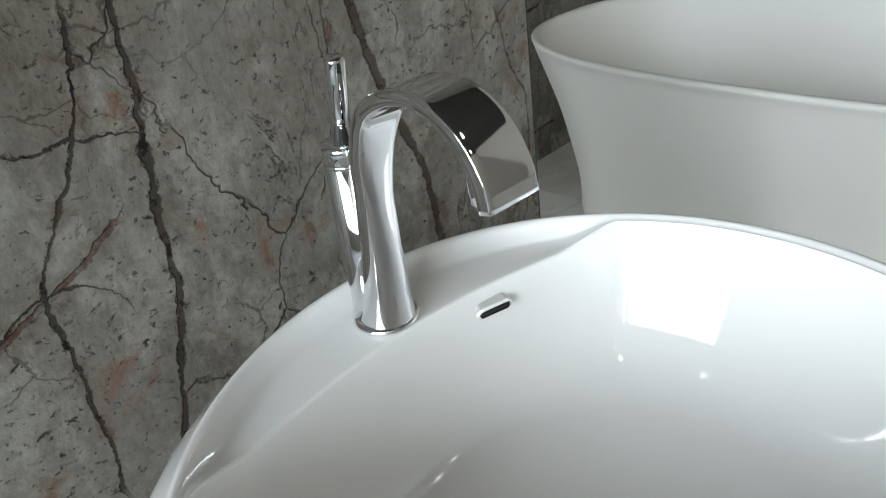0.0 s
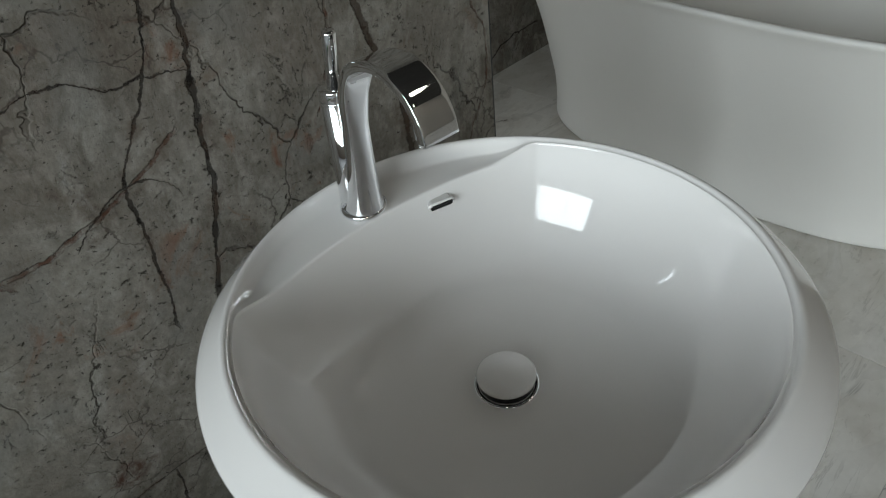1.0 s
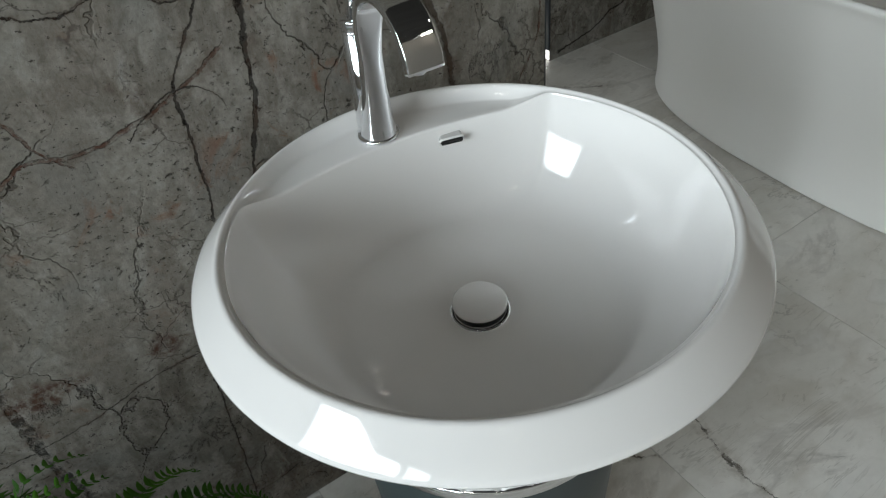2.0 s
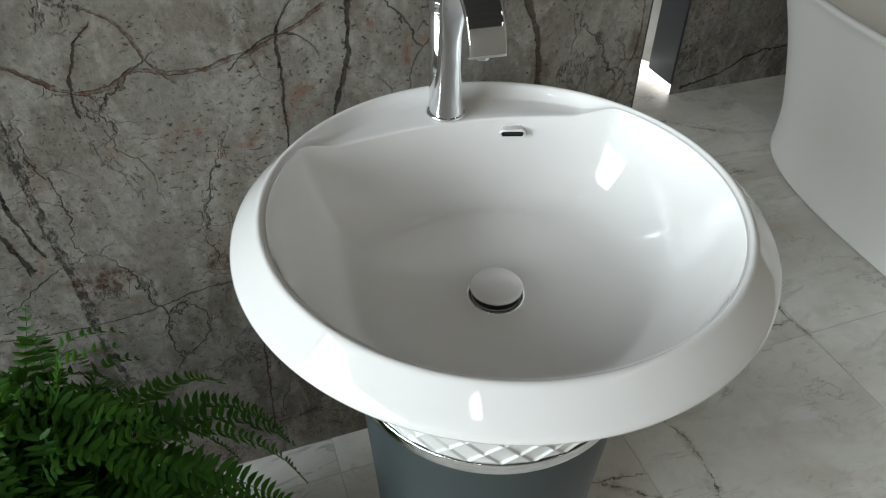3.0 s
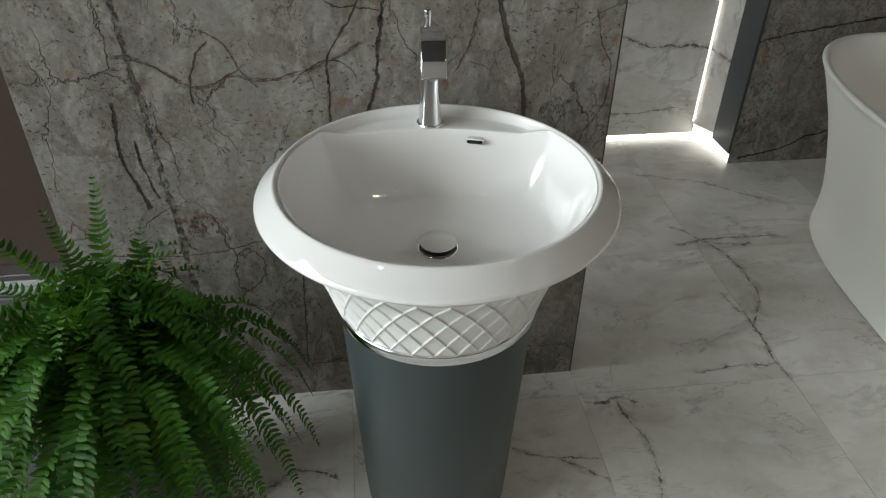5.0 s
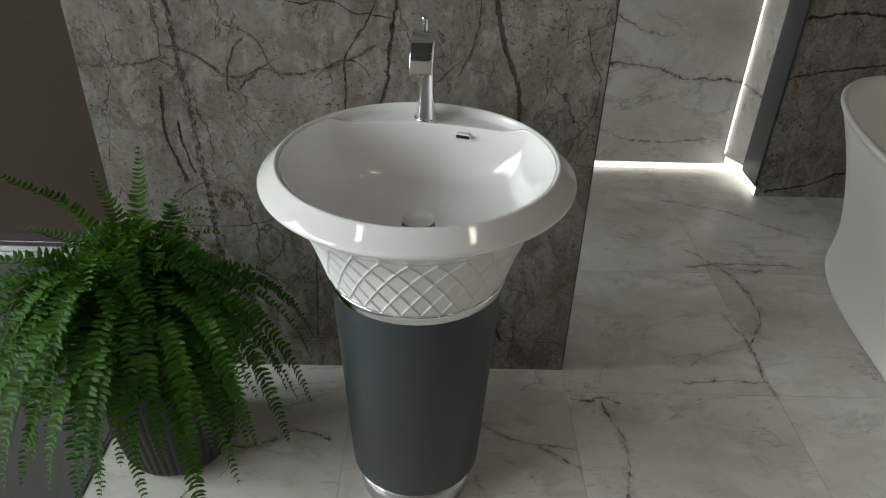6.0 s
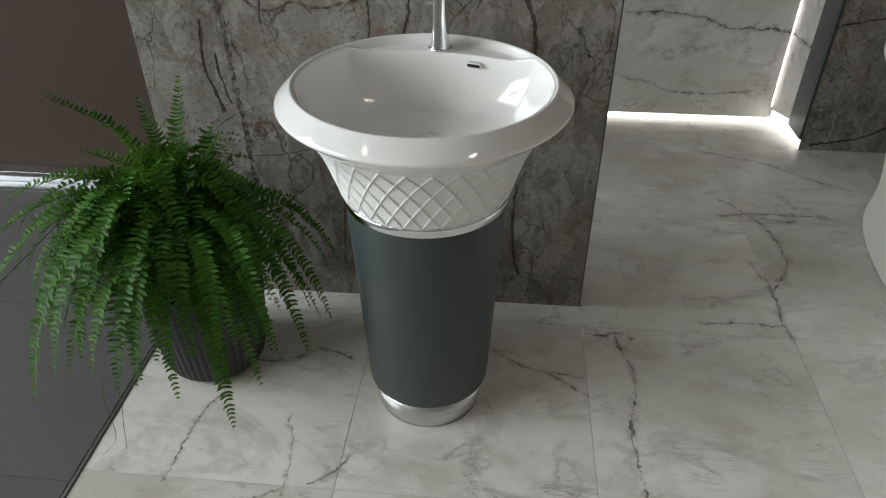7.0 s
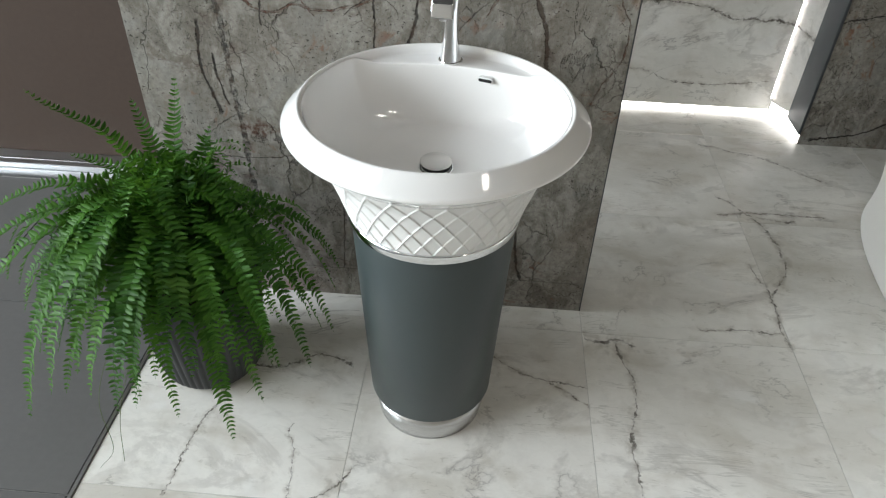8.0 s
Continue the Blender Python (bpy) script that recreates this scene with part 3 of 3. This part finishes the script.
# ---- bathtub ----
def bathtub():
    tub = thing("bathtub", "free-standing matt white oval bathtub with a flared rim", "bathtub", (1.7105, 0.074, 0))
    tub.rotation_euler = (0, 0, -0.059)
    n = 160

    def ring(hx, hy, z, power=2.62):
        out = []
        for i in range(n):
            a = 2 * math.pi * i / n
            c, s = math.cos(a), math.sin(a)
            e = 2 / power
            out.append((hx * math.copysign(abs(c) ** e, c), hy * math.copysign(abs(s) ** e, s), z))
        return out

    side = rounded([(0.338, 0.680, 0.0), (0.350, 0.696, 0.011), (0.339, 0.702, 0.055), (0.330, 0.714, 0.132), (0.342, 0.742, 0.242), (0.374, 0.773, 0.373),
                    (0.410, 0.808, 0.483), (0.443, 0.832, 0.565), (0.466, 0.834, 0.600)], 5)
    shell = [ring(*p) for p in side]
    shell += [ring(0.4665, 0.8345, 0.606), ring(0.4620, 0.8300, 0.611), ring(0.4520, 0.8190, 0.611), ring(0.4440, 0.8100, 0.604)]
    inner = rounded([(0.436, 0.800, 0.585), (0.400, 0.755, 0.48), (0.355, 0.690, 0.35), (0.31, 0.625, 0.23), (0.26, 0.54, 0.160), (0.19, 0.42, 0.133), (0.06, 0.12, 0.122)], 4)
    shell += [ring(*p) for p in inner]
    part("shell", grid_surface(shell, cap_first=True, cap_last=True), M_TUB, tub)
    bm = lathe([(0.0001, 0.0), (0.028, 0.0), (0.032, -0.004)], 32)
    d = part("drain_cover", bm, M_CHROME, tub, "round chrome drain cover")
    d.location = (0, 0, 0.126)


bathtub()

# ---- washbasin ----
BX, BY = -0.003, -0.371
pedestal = thing("pedestal", "tapered dark slate-grey round washbasin pedestal", "pedestal", (BX, BY, 0))
part("plinth", lathe([(0.1300, 0.0), (0.1318, 0.002), (0.1432, 0.088)], 96, True, True), M_CHROME_SOFT, pedestal, "polished chrome foot ring")
part("column", lathe([(0.1375, 0.0885), (0.1475, 0.0885), (0.1487, 0.0905), (0.1735, 0.6005), (0.1725, 0.6025), (0.12, 0.6025)], 128, True, True), M_PEDESTAL, pedestal)
part("collar", lathe([(0.1745, 0.6035), (0.1785, 0.6042), (0.1795, 0.606), (0.1805, 0.622), (0.1795, 0.6240), (0.15, 0.6242)], 128, True, True), M_CHROME, pedestal, "polished chrome collar")

basin = thing("washbasin", "glossy white round washbasin with diamond relief on its skirt", "washbasin", (BX, BY, 0))
basin.rotation_euler = (0, 0, radians(-5))


def skirt():
    n, rows = 1176, 84
    prof = rounded([(0.1775, 0.625, 0), (0.186, 0.653, 0), (0.199, 0.694, 0), (0.217, 0.740, 0), (0.240, 0.778, 0)], 21)
    lines, twist = 31, 0.52
    out = []
    for k, p in enumerate(prof):
        h = (p[1] - 0.625) / (0.778 - 0.625)
        ring = []
        for i in range(n):
            a = 2 * math.pi * i / n
            d = 9.0
            for sgn in (-1, 1):
                q = ((a + sgn * twist * h) * lines / (2 * math.pi)) % 1.0
                d = min(d, min(q, 1 - q) * (2 * math.pi / lines) * p[0] * 0.83)
            ridge = max(0.0, 1 - d / 0.0019)
            ridge = ridge * ridge * (3 - 2 * ridge)
            fade = min(1, h / 0.03, (1 - h) / 0.03)
            r = p[0] + 0.0036 * ridge * max(0, fade)
            ring.append((r * math.cos(a), r * math.sin(a), p[1]))
        out.append(ring)
    return grid_surface(out)


part("skirt", skirt(), M_MATTE, basin, "matt white skirt with raised diamond lines")


def bowl():
    n = 288
    rim = [(0.2385, 0.777), (0.250, 0.787), (0.266, 0.801), (0.280, 0.813), (0.2880, 0.8202), (0.2908, 0.8232), (0.2917, 0.8262), (0.2908, 0.8295), (0.2885, 0.8325), (0.280, 0.8408),
           (0.270, 0.8505), (0.2635, 0.8568), (0.2612, 0.8590), (0.2590, 0.8604), (0.2565, 0.8606), (0.2545, 0.8593), (0.2528, 0.8565)]
    rows = [[] for _ in range(len(rim) + 7 + 26)]
    for i in range(n):
        a = 2 * math.pi * i / n
        c, s = math.cos(a), math.sin(a)
        full = 0.2505
        edge = full
        q = 0.95 * c * c
        if q > 1e-4:
            edge = (-s + math.sqrt(s * s + 4 * q * 0.186)) / (2 * q)
        elif s > 0:
            edge = 0.186 / s
        kk = 0.005
        h = max(0.0, min(1.0, 0.5 + 0.5 * (edge - full) / kk))
        edge = edge * (1 - h) + full * h - kk * h * (1 - h)
        deckw = max(0.0, full - edge)
        drop = min(1.0, deckw / 0.03)
        deck = 0.857 - 0.0135 * drop * drop * (3 - 2 * drop)
        col = [(p[0], p[1]) for p in rim]
        col += [(full - 0.10 * deckw, deck + 0.0015 * drop), (full - 0.22 * deckw, deck), (edge + 0.22 * deckw, deck), (edge + 0.05 * deckw, deck - 0.0002)]
        col += [(edge + 0.0012, deck - 0.0004), (edge, deck - 0.0012), (edge - 0.0006, deck - 0.003)]
        flat = min(0.148, edge * 0.84)
        for k in range(26):
            t = (k + 1) / 26
            if t < 0.72:
                q = t / 0.72
                r = edge - 0.0008 - (edge - 0.0008 - flat) * (0.30 * q + 0.70 * (1 - math.cos(q * math.pi / 2)))
                z = deck - 0.004 - (deck - 0.004 - 0.7190) * math.sin(q * math.pi / 2) ** 1.05
            else:
                q = (t - 0.72) / 0.28
                r = flat * (1 - q) + 0.004 * q
                z = 0.7190 - 0.0055 * min(1.0, q / 0.15) - 0.0035 * q
            col.append((r, z))
        for row, (r, z) in zip(rows, col):
            row.append((r * c, r * s, z))
    return grid_surface(rows, cap_last=True)


part("bowl", bowl(), M_CERAMIC, basin)
waste = part("waste_cap", lathe([(0.018, 0.716), (0.018, 0.7325), (0.0300, 0.7335), (0.0318, 0.7352), (0.0318, 0.7385), (0.0298, 0.7405), (0.0001, 0.7416)], 64), M_CERAMIC, basin, "round white push waste cap")
# added black ring: the dark crescent of shade beneath the cap
part("waste_seal", lathe([(0.0300, 0.7322), (0.0300, 0.7265), (0.018, 0.7262)], 48), M_BLACK, basin, "black ring standing in for the shade under the cap")
part("waste_ring", lathe([(0.0355, 0.7225), (0.0345, 0.7258), (0.0315, 0.7258), (0.026, 0.7195)], 64), M_CHROME, basin, "chrome waste ring")
for p in (waste, *[o for o in basin.children if o.name.startswith("waste_")]):
    p.location = (0.001, 0.001, -0.0137)


def overflow():
    """A rounded slot with a chrome lip, facing into the bowl."""
    n = 40

    def loop(w, h, y):
        pts = []
        for i in range(n):
            a = 2 * math.pi * i / n
            pts.append((math.copysign(w - h, math.cos(a)) + h * math.cos(a), y, h * math.sin(a)))
        return pts
    rings = [loop(0.0172, 0.0060, 0.002), loop(0.0166, 0.0056, -0.0006), loop(0.0152, 0.0046, -0.0006), loop(0.0146, 0.0042, 0.012)]
    return grid_surface(rings, cap_last=True)


ov = part("overflow_slot", overflow(), M_CERAMIC, basin, "small dark overflow slot")
ov.matrix_basis = pose(0.0720, 0.1715, 0.8240, 20, 0, -12)
# solid black block painted as the shade inside the slot
part("slot_shade", box((-0.0140, -0.0002, -0.0038), (0.0140, 0.0018, 0.0034), 0.0030, 3), M_BLACK, ov, smooth=False)


# ---- faucet ----
def faucet():
    tap = thing("faucet", "polished chrome basin faucet with a flat arched spout", "faucet", (0.008, -0.160, 0.8440))
    n = 40

    def section(c, t, w, d, power):
        """A rounded rectangle of width w and depth d about c, across the way t in the y-z plane."""
        nrm = Vector((0, -t.z, t.y))
        pts = []
        for i in range(n):
            a = 2 * math.pi * i / n
            ca, sa = math.cos(a), math.sin(a)
            e = 2 / power
            pts.append(c + Vector((1, 0, 0)) * (w / 2 * math.copysign(abs(ca) ** e, ca)) + nrm * (d / 2 * math.copysign(abs(sa) ** e, sa)))
        return pts

    path = rounded([(0, -0.001, 0.002), (0, -0.006, 0.03), (0, -0.011, 0.07), (0, -0.015, 0.115), (0, -0.024, 0.152), (0, -0.042, 0.181), (0, -0.070, 0.1965), (0, -0.101, 0.1985),
                    (0, -0.128, 0.185), (0, -0.143, 0.164), (0, -0.148, 0.144)], 7)
    wide = [0.046, 0.037, 0.030, 0.028, 0.032, 0.037, 0.039, 0.040, 0.040, 0.040, 0.040]
    deep = [0.047, 0.037, 0.028, 0.022, 0.016, 0.012, 0.0105, 0.0100, 0.0100, 0.0105, 0.011]
    power = [2.0, 2.1, 2.3, 2.8, 4.5, 7, 9, 10, 10, 10, 10]
    rings = []
    m = len(path)
    for k, c in enumerate(path):
        t = (path[min(k + 1, m - 1)] - path[max(k - 1, 0)]).normalized()
        f = k / (m - 1) * (len(wide) - 1)
        i = min(int(f), len(wide) - 2)
        u = f - i
        pick = [v[i] * (1 - u) + v[i + 1] * u for v in (wide, deep, power)]
        rings.append(section(c, t, *pick))
    part("spout", grid_surface(rings, cap_first=True, cap_last=True), M_CHROME, tap)
    foot = part("foot_ring", lathe([(0.0258, -0.0005), (0.0268, 0.0015), (0.0266, 0.0040), (0.0235, 0.0050)], 48, True, True), M_CHROME, tap)
    foot.location = (0, 0.001, 0)
    body = part("valve_body", lathe([(0.0190, 0.0), (0.0178, 0.03), (0.0172, 0.133), (0.0165, 0.1335), (0.0165, 0.1345), (0.0172, 0.135), (0.0172, 0.1465), (0.0162, 0.1485), (0.004, 0.1490)], 48, True, True), M_CHROME, tap)
    body.location = (-0.003, 0.007, 0.001)
    part("seam_ring", lathe([(0.0171, 0.1325), (0.0177, 0.1332), (0.0177, 0.1352), (0.0171, 0.1359)], 40), M_CHROME, body)
    lever = part("lever", lathe([(0.0070, 0.0), (0.0070, 0.062), (0.0062, 0.0640), (0.002, 0.0645)], 24, True, True), M_CHROME, tap, "upright chrome rod lever")
    lever.location = (-0.005, 0.004, 0.1475)
    lever.rotation_euler = (radians(10), 0, 0)
    aer = part("aerator", lathe([(0.0075, 0.0), (0.0080, 0.003), (0.0125, 0.006), (0.0125, 0.024)], 28, True, True), M_CHROME, tap, "small chrome aerator nozzle")
    aer.location = (0, -0.133, 0.136)
    tap.rotation_euler = (0, 0, radians(-4))


faucet()


# ---- fern in its pot ----
PX, PY = -0.605, -0.29
pot = thing("plant_pot", "charcoal fluted round plant pot on the marble floor", "plant pot", (PX, PY, 0))


def pot_shell():
    n = 288
    prof = rounded([(0.098, 0.001, 0), (0.118, 0.006, 0), (0.132, 0.024, 0), (0.1385, 0.055, 0), (0.146, 0.12, 0), (0.154, 0.20, 0), (0.159, 0.27, 0), (0.161, 0.300, 0), (0.158, 0.305, 0), (0.152, 0.304, 0), (0.149, 0.295, 0), (0.147, 0.255, 0)], 5)
    rows = []
    for p in prof:
        k = 0.0035 * min(1, max(0, (p[1] - 0.004) / 0.03)) * min(1, max(0, (0.296 - p[1]) / 0.02))
        ring = []
        for i in range(n):
            a = 2 * math.pi * i / n
            r = p[0] - k * abs(math.cos(a * 24 + 1.2 * p[1])) ** 6
            ring.append((r * math.cos(a), r * math.sin(a), p[1]))
        rows.append(ring)
    return grid_surface(rows, cap_first=True)


part("shell", pot_shell(), M_POT, pot)
part("soil", lathe([(0.1475, 0.262), (0.08, 0.272), (0.001, 0.275)], 48, cap_last=True), M_SOIL, pot, "dark potting soil")

fern = thing("fern", "lush green sword fern with long arching fronds", "fern", (PX, PY, 0.27))
rng = random.Random(11)


def frond(line, span, pitch, curl, twist):
    """A frond along a line of points: a stem and pairs of leaflets a pitch apart, span long at the widest."""
    bm = bmesh.new()
    m = len(line)
    dist = [0.0]
    for a, b in zip(line, line[1:]):
        dist.append(dist[-1] + (b - a).length)
    total = dist[-1]
    count = int(total * 0.9 / pitch)

    def at(s):
        for i in range(m - 1):
            if s <= dist[i + 1] or i == m - 2:
                u = (s - dist[i]) / max(1e-6, dist[i + 1] - dist[i])
                return line[i].lerp(line[i + 1], u), (line[i + 1] - line[i]).normalized()
    side0 = Vector((0, 0, 1)).cross(line[-1] - line[0])
    side0 = side0.normalized() if side0.length > 1e-4 else Vector((1, 0, 0))
    prev = None
    for k in range(13):
        c, t = at(total * k / 12)
        s = (side0 - t * side0.dot(t)).normalized()
        u = t.cross(s)
        w = 0.0017 * (1 - 0.8 * k / 12)
        ring = [bm.verts.new(c + s * w * math.cos(q) + u * w * math.sin(q)) for q in (0, 2.094, 4.189)]
        if prev:
            for i in range(3):
                bm.faces.new((prev[i], prev[(i + 1) % 3], ring[(i + 1) % 3], ring[i]))
        prev = ring
    for k in range(count):
        f = 0.10 + 0.895 * (k + rng.random() * 0.4) / count
        c, t = at(total * f)
        s = (side0 - t * side0.dot(t)).normalized()
        s = Matrix.Rotation(twist * (f - 0.3), 3, t) @ s
        up = t.cross(s)
        if up.z < 0:
            up = -up
        size = span * min(1.0, 0.45 + 2.2 * (f - 0.08)) * (max(0.0, 1 - f) ** 0.55 * 1.25 if f > 0.35 else 1.0)
        size = min(span, size) + 0.0015
        for sgn in (-1, 1):
            l = size * rng.uniform(0.86, 1.08)
            w = min(0.0062, 0.0014 + l * 0.16)
            d = (s * sgn + t * rng.uniform(0.22, 0.55) + up * rng.uniform(-0.15, 0.30) * curl).normalized()
            e = (t - d * t.dot(d)).normalized()
            nn = d.cross(e) * sgn
            tip = -abs(rng.uniform(0.05, 0.35)) * l * curl
            p = lambda a, b, h: bm.verts.new(c + d * (a * l) + e * b + nn * h)
            b0, b1 = p(0.0, -w * 0.55, 0), p(0.0, w * 0.75, 0)
            m0, m1, mm = p(0.38, -w * 0.85, 0.0006), p(0.34, w * 0.9, 0.0006), p(0.36, 0, -0.0012 + tip * 0.12)
            n0, n1, nm = p(0.72, -w * 0.62, tip * 0.45), p(0.70, w * 0.7, tip * 0.45), p(0.71, 0, tip * 0.5 - 0.0010)
            end = p(1.0, w * 0.25, tip)
            bs = p(0, 0, -0.0004)
            for q in ((b0, m0, mm, bs), (bs, mm, m1, b1), (m0, n0, nm, mm), (mm, nm, n1, m1), (n0, end, nm), (nm, end, n1)):
                bm.faces.new(q)
    ob = part("frond", bm, M_LEAF, fern)
    return ob


def arch(az, reach, top, end, wob=0.0, loose=0.08):
    """A frond's line from the crown: out by reach along az, its highest point top and its tip at end, heights above the soil."""
    c, s = math.cos(az), math.sin(az)
    b = Vector((rng.uniform(-loose, loose), rng.uniform(-loose, loose), 0.0))
    o = Vector((-s, c, 0)) * wob
    d = Vector((c, s, 0))
    pts = [b, b + d * reach * 0.13 + Vector((0, 0, top * 0.55)), b + d * reach * 0.38 + o * 0.3 + Vector((0, 0, top * 0.93)), b + d * reach * 0.64 + o * 0.6 + Vector((0, 0, top * 0.99 + (end - top) * 0.16)),
           b + d * reach * 0.87 + o * 0.85 + Vector((0, 0, top + (end - top) * 0.55)), b + d * reach + o + Vector((0, 0, end))]
    return rounded(pts, 5)


# the tall and the singled-out fronds first: azimuth, reach, top, tip, sideways bend
HEROES = ((165, 0.345, 0.415, 0.465, 0.0), (130, 0.209, 0.37, 0.43, 0.0), (103, 0.226, 0.395, 0.465, 0.0), (84, 0.221, 0.291, 0.341, 0.0), (165, 0.269, 0.319, 0.319, 0.0), (247, 0.35, 0.345, 0.265, 0.0),
          (245, 0.421, 0.295, 0.005, 0.0), (271, 0.41, 0.26, 0.06, 0.0), (250, 0.251, 0.214, -0.136, 0.0), (324, 0.29, 0.264, -0.096, 0.0), (350, 0.291, 0.254, -0.046, 0.0), (42, 0.339, 0.203, 0.063, 0.0),
          (140, 0.12, 0.3, 0.36, 0.0), (200, 0.48, 0.3, 0.13, 0.03), (186, 0.45, 0.31, 0.2, 0.0), (214, 0.47, 0.29, 0.03, 0.0), (232, 0.44, 0.26, -0.12, 0.0), (225, 0.4, 0.28, -0.06, 0.0),
          (238, 0.36, 0.3, 0.0, 0.03), (220, 0.33, 0.33, 0.1, 0.02), (262, 0.36, 0.27, -0.06, 0.0), (285, 0.3, 0.27, -0.02, 0.0), (300, 0.27, 0.22, -0.11, 0.0), (312, 0.3, 0.26, 0.0, 0.0),
          (338, 0.31, 0.26, -0.06, 0.0), (8, 0.33, 0.26, 0.08, 0.0), (276, 0.22, 0.3, 0.08, 0.03), (296, 0.32, 0.14, -0.255, 0.0), (205, 0.36, 0.34, 0.22, 0.0), (330, 0.22, 0.33, 0.16, 0.0),
          (255, 0.3, 0.34, 0.12, 0.0))
for az, reach, top, end, wob in HEROES:
    frond(arch(radians(az), reach, top, end, wob, 0.015), 0.037, 0.0125, 1.0, rng.uniform(-0.5, 0.5))
for k in range(215):
    az = 2 * math.pi * (k * 0.618034 % 1.0)
    if k > 130:
        az = radians(rng.uniform(180, 345))
    back = max(0.0, math.sin(az))
    tier = rng.random() ** 1.2
    reach = (0.10 + 0.24 * tier) * (1 - 0.45 * back) * (1.2 if 150 < math.degrees(az) < 255 else 1.0)
    top = 0.36 - 0.14 * tier + rng.uniform(-0.05, 0.03)
    end = top - rng.uniform(0.0, 0.12) - 0.20 * tier * (1 - 0.6 * back)
    frond(arch(az, reach, top, max(-0.2, end), rng.uniform(-0.10, 0.10)), rng.uniform(0.026, 0.037), rng.uniform(0.0110, 0.0132), 1.0, rng.uniform(-0.8, 0.8))


# dry runners hanging from the fern
def runner(pts):
    bm = bmesh.new()
    line = rounded(pts, 6)
    prev = None
    for c in line:
        ring = [bm.verts.new(c + Vector((0.0008 * math.cos(q), 0.0008 * math.sin(q), 0))) for q in (0, 2.094, 4.189)]
        if prev:
            for i in range(3):
                bm.faces.new((prev[i], prev[(i + 1) % 3], ring[(i + 1) % 3], ring[i]))
        prev = ring
    part("runner", bm, M_STEM, fern, "thin dry runner")


runner([(0.10, -0.10, 0.05), (0.15, -0.13, -0.06), (0.17, -0.15, -0.17), (0.15, -0.17, -0.20)])
runner([(0.12, -0.06, 0.05), (0.17, -0.09, -0.08), (0.14, -0.14, -0.15)])
runner([(-0.10, -0.22, 0.05), (-0.14, -0.30, -0.10), (-0.13, -0.33, -0.24), (-0.15, -0.37, -0.266)])
runner([(-0.06, -0.22, 0.02), (-0.10, -0.30, -0.14), (-0.10, -0.35, -0.262)])

# ---- ceiling lights ----
spot = thing("ceiling_light", "small rectangular warm white ceiling light", "ceiling light", (0, 0, 0), "ceiling lights")
part("frame", box((-0.19, -0.32, 0.0), (0.19, 0.32, 0.03), 0.004, 1), M_WHITE, spot, smooth=False)
part("diffuser", box((-0.165, -0.295, -0.004), (0.165, 0.295, -0.0005), 0.001, 1), M_SPOT, spot, smooth=False)
spot.matrix_basis = pose(-2.85, -2.70, H - 0.031)
for x, y in ((2.8, -2.65), (-2.85, -5.4), (2.8, -5.4)):
    copy_thing(spot, pose(x, y, H - 0.031))

# ---- floor tiles ----
def tile_mesh(name, w, d, material):
    bm = box((0, 0, -0.010), (w, d, 0), 0.0006, 1)
    return mesh_of(name, bm, material, False)


PITCH, GAP = 0.6, 0.0016
tile_data = tile_mesh("tile", PITCH - GAP, 0.612 - GAP, M_FLOOR)
for i in range(9):
    for j in range(13):
        x, y = -0.787 + i * PITCH, -0.088 + (j - 10) * 0.612
        if x > X1 - 0.6 or y > Y1 - 0.3:
            continue
        t = new("tile", tile_data)
        t.location = (x + GAP / 2, y + GAP / 2, 0)
        t.parent = floor
cut_data = tile_mesh("tile", PITCH - GAP, 0.222, M_FLOOR)
for i in range(4):
    t = new("tile", cut_data)
    t.location, t.parent = (-0.787 + i * PITCH + GAP / 2, 1.136 + GAP / 2, 0), floor
grey_data = tile_mesh("tile", PITCH - 0.003, PITCH - 0.003, M_GREYTILE)
for i in range(9):
    for j in range(9):
        t = new("tile", grey_data)
        t.location = (-0.798 - (i + 1) * PITCH, -0.732 + (j - 8) * PITCH, 0)
        t.parent = floor_grey
back_data = tile_mesh("tile", PITCH - 0.003, 0.63, M_GREYTILE)
for i in range(9):
    t = new("tile", back_data)
    t.location, t.parent = (-0.798 - (i + 1) * PITCH, -0.132, 0), floor_grey
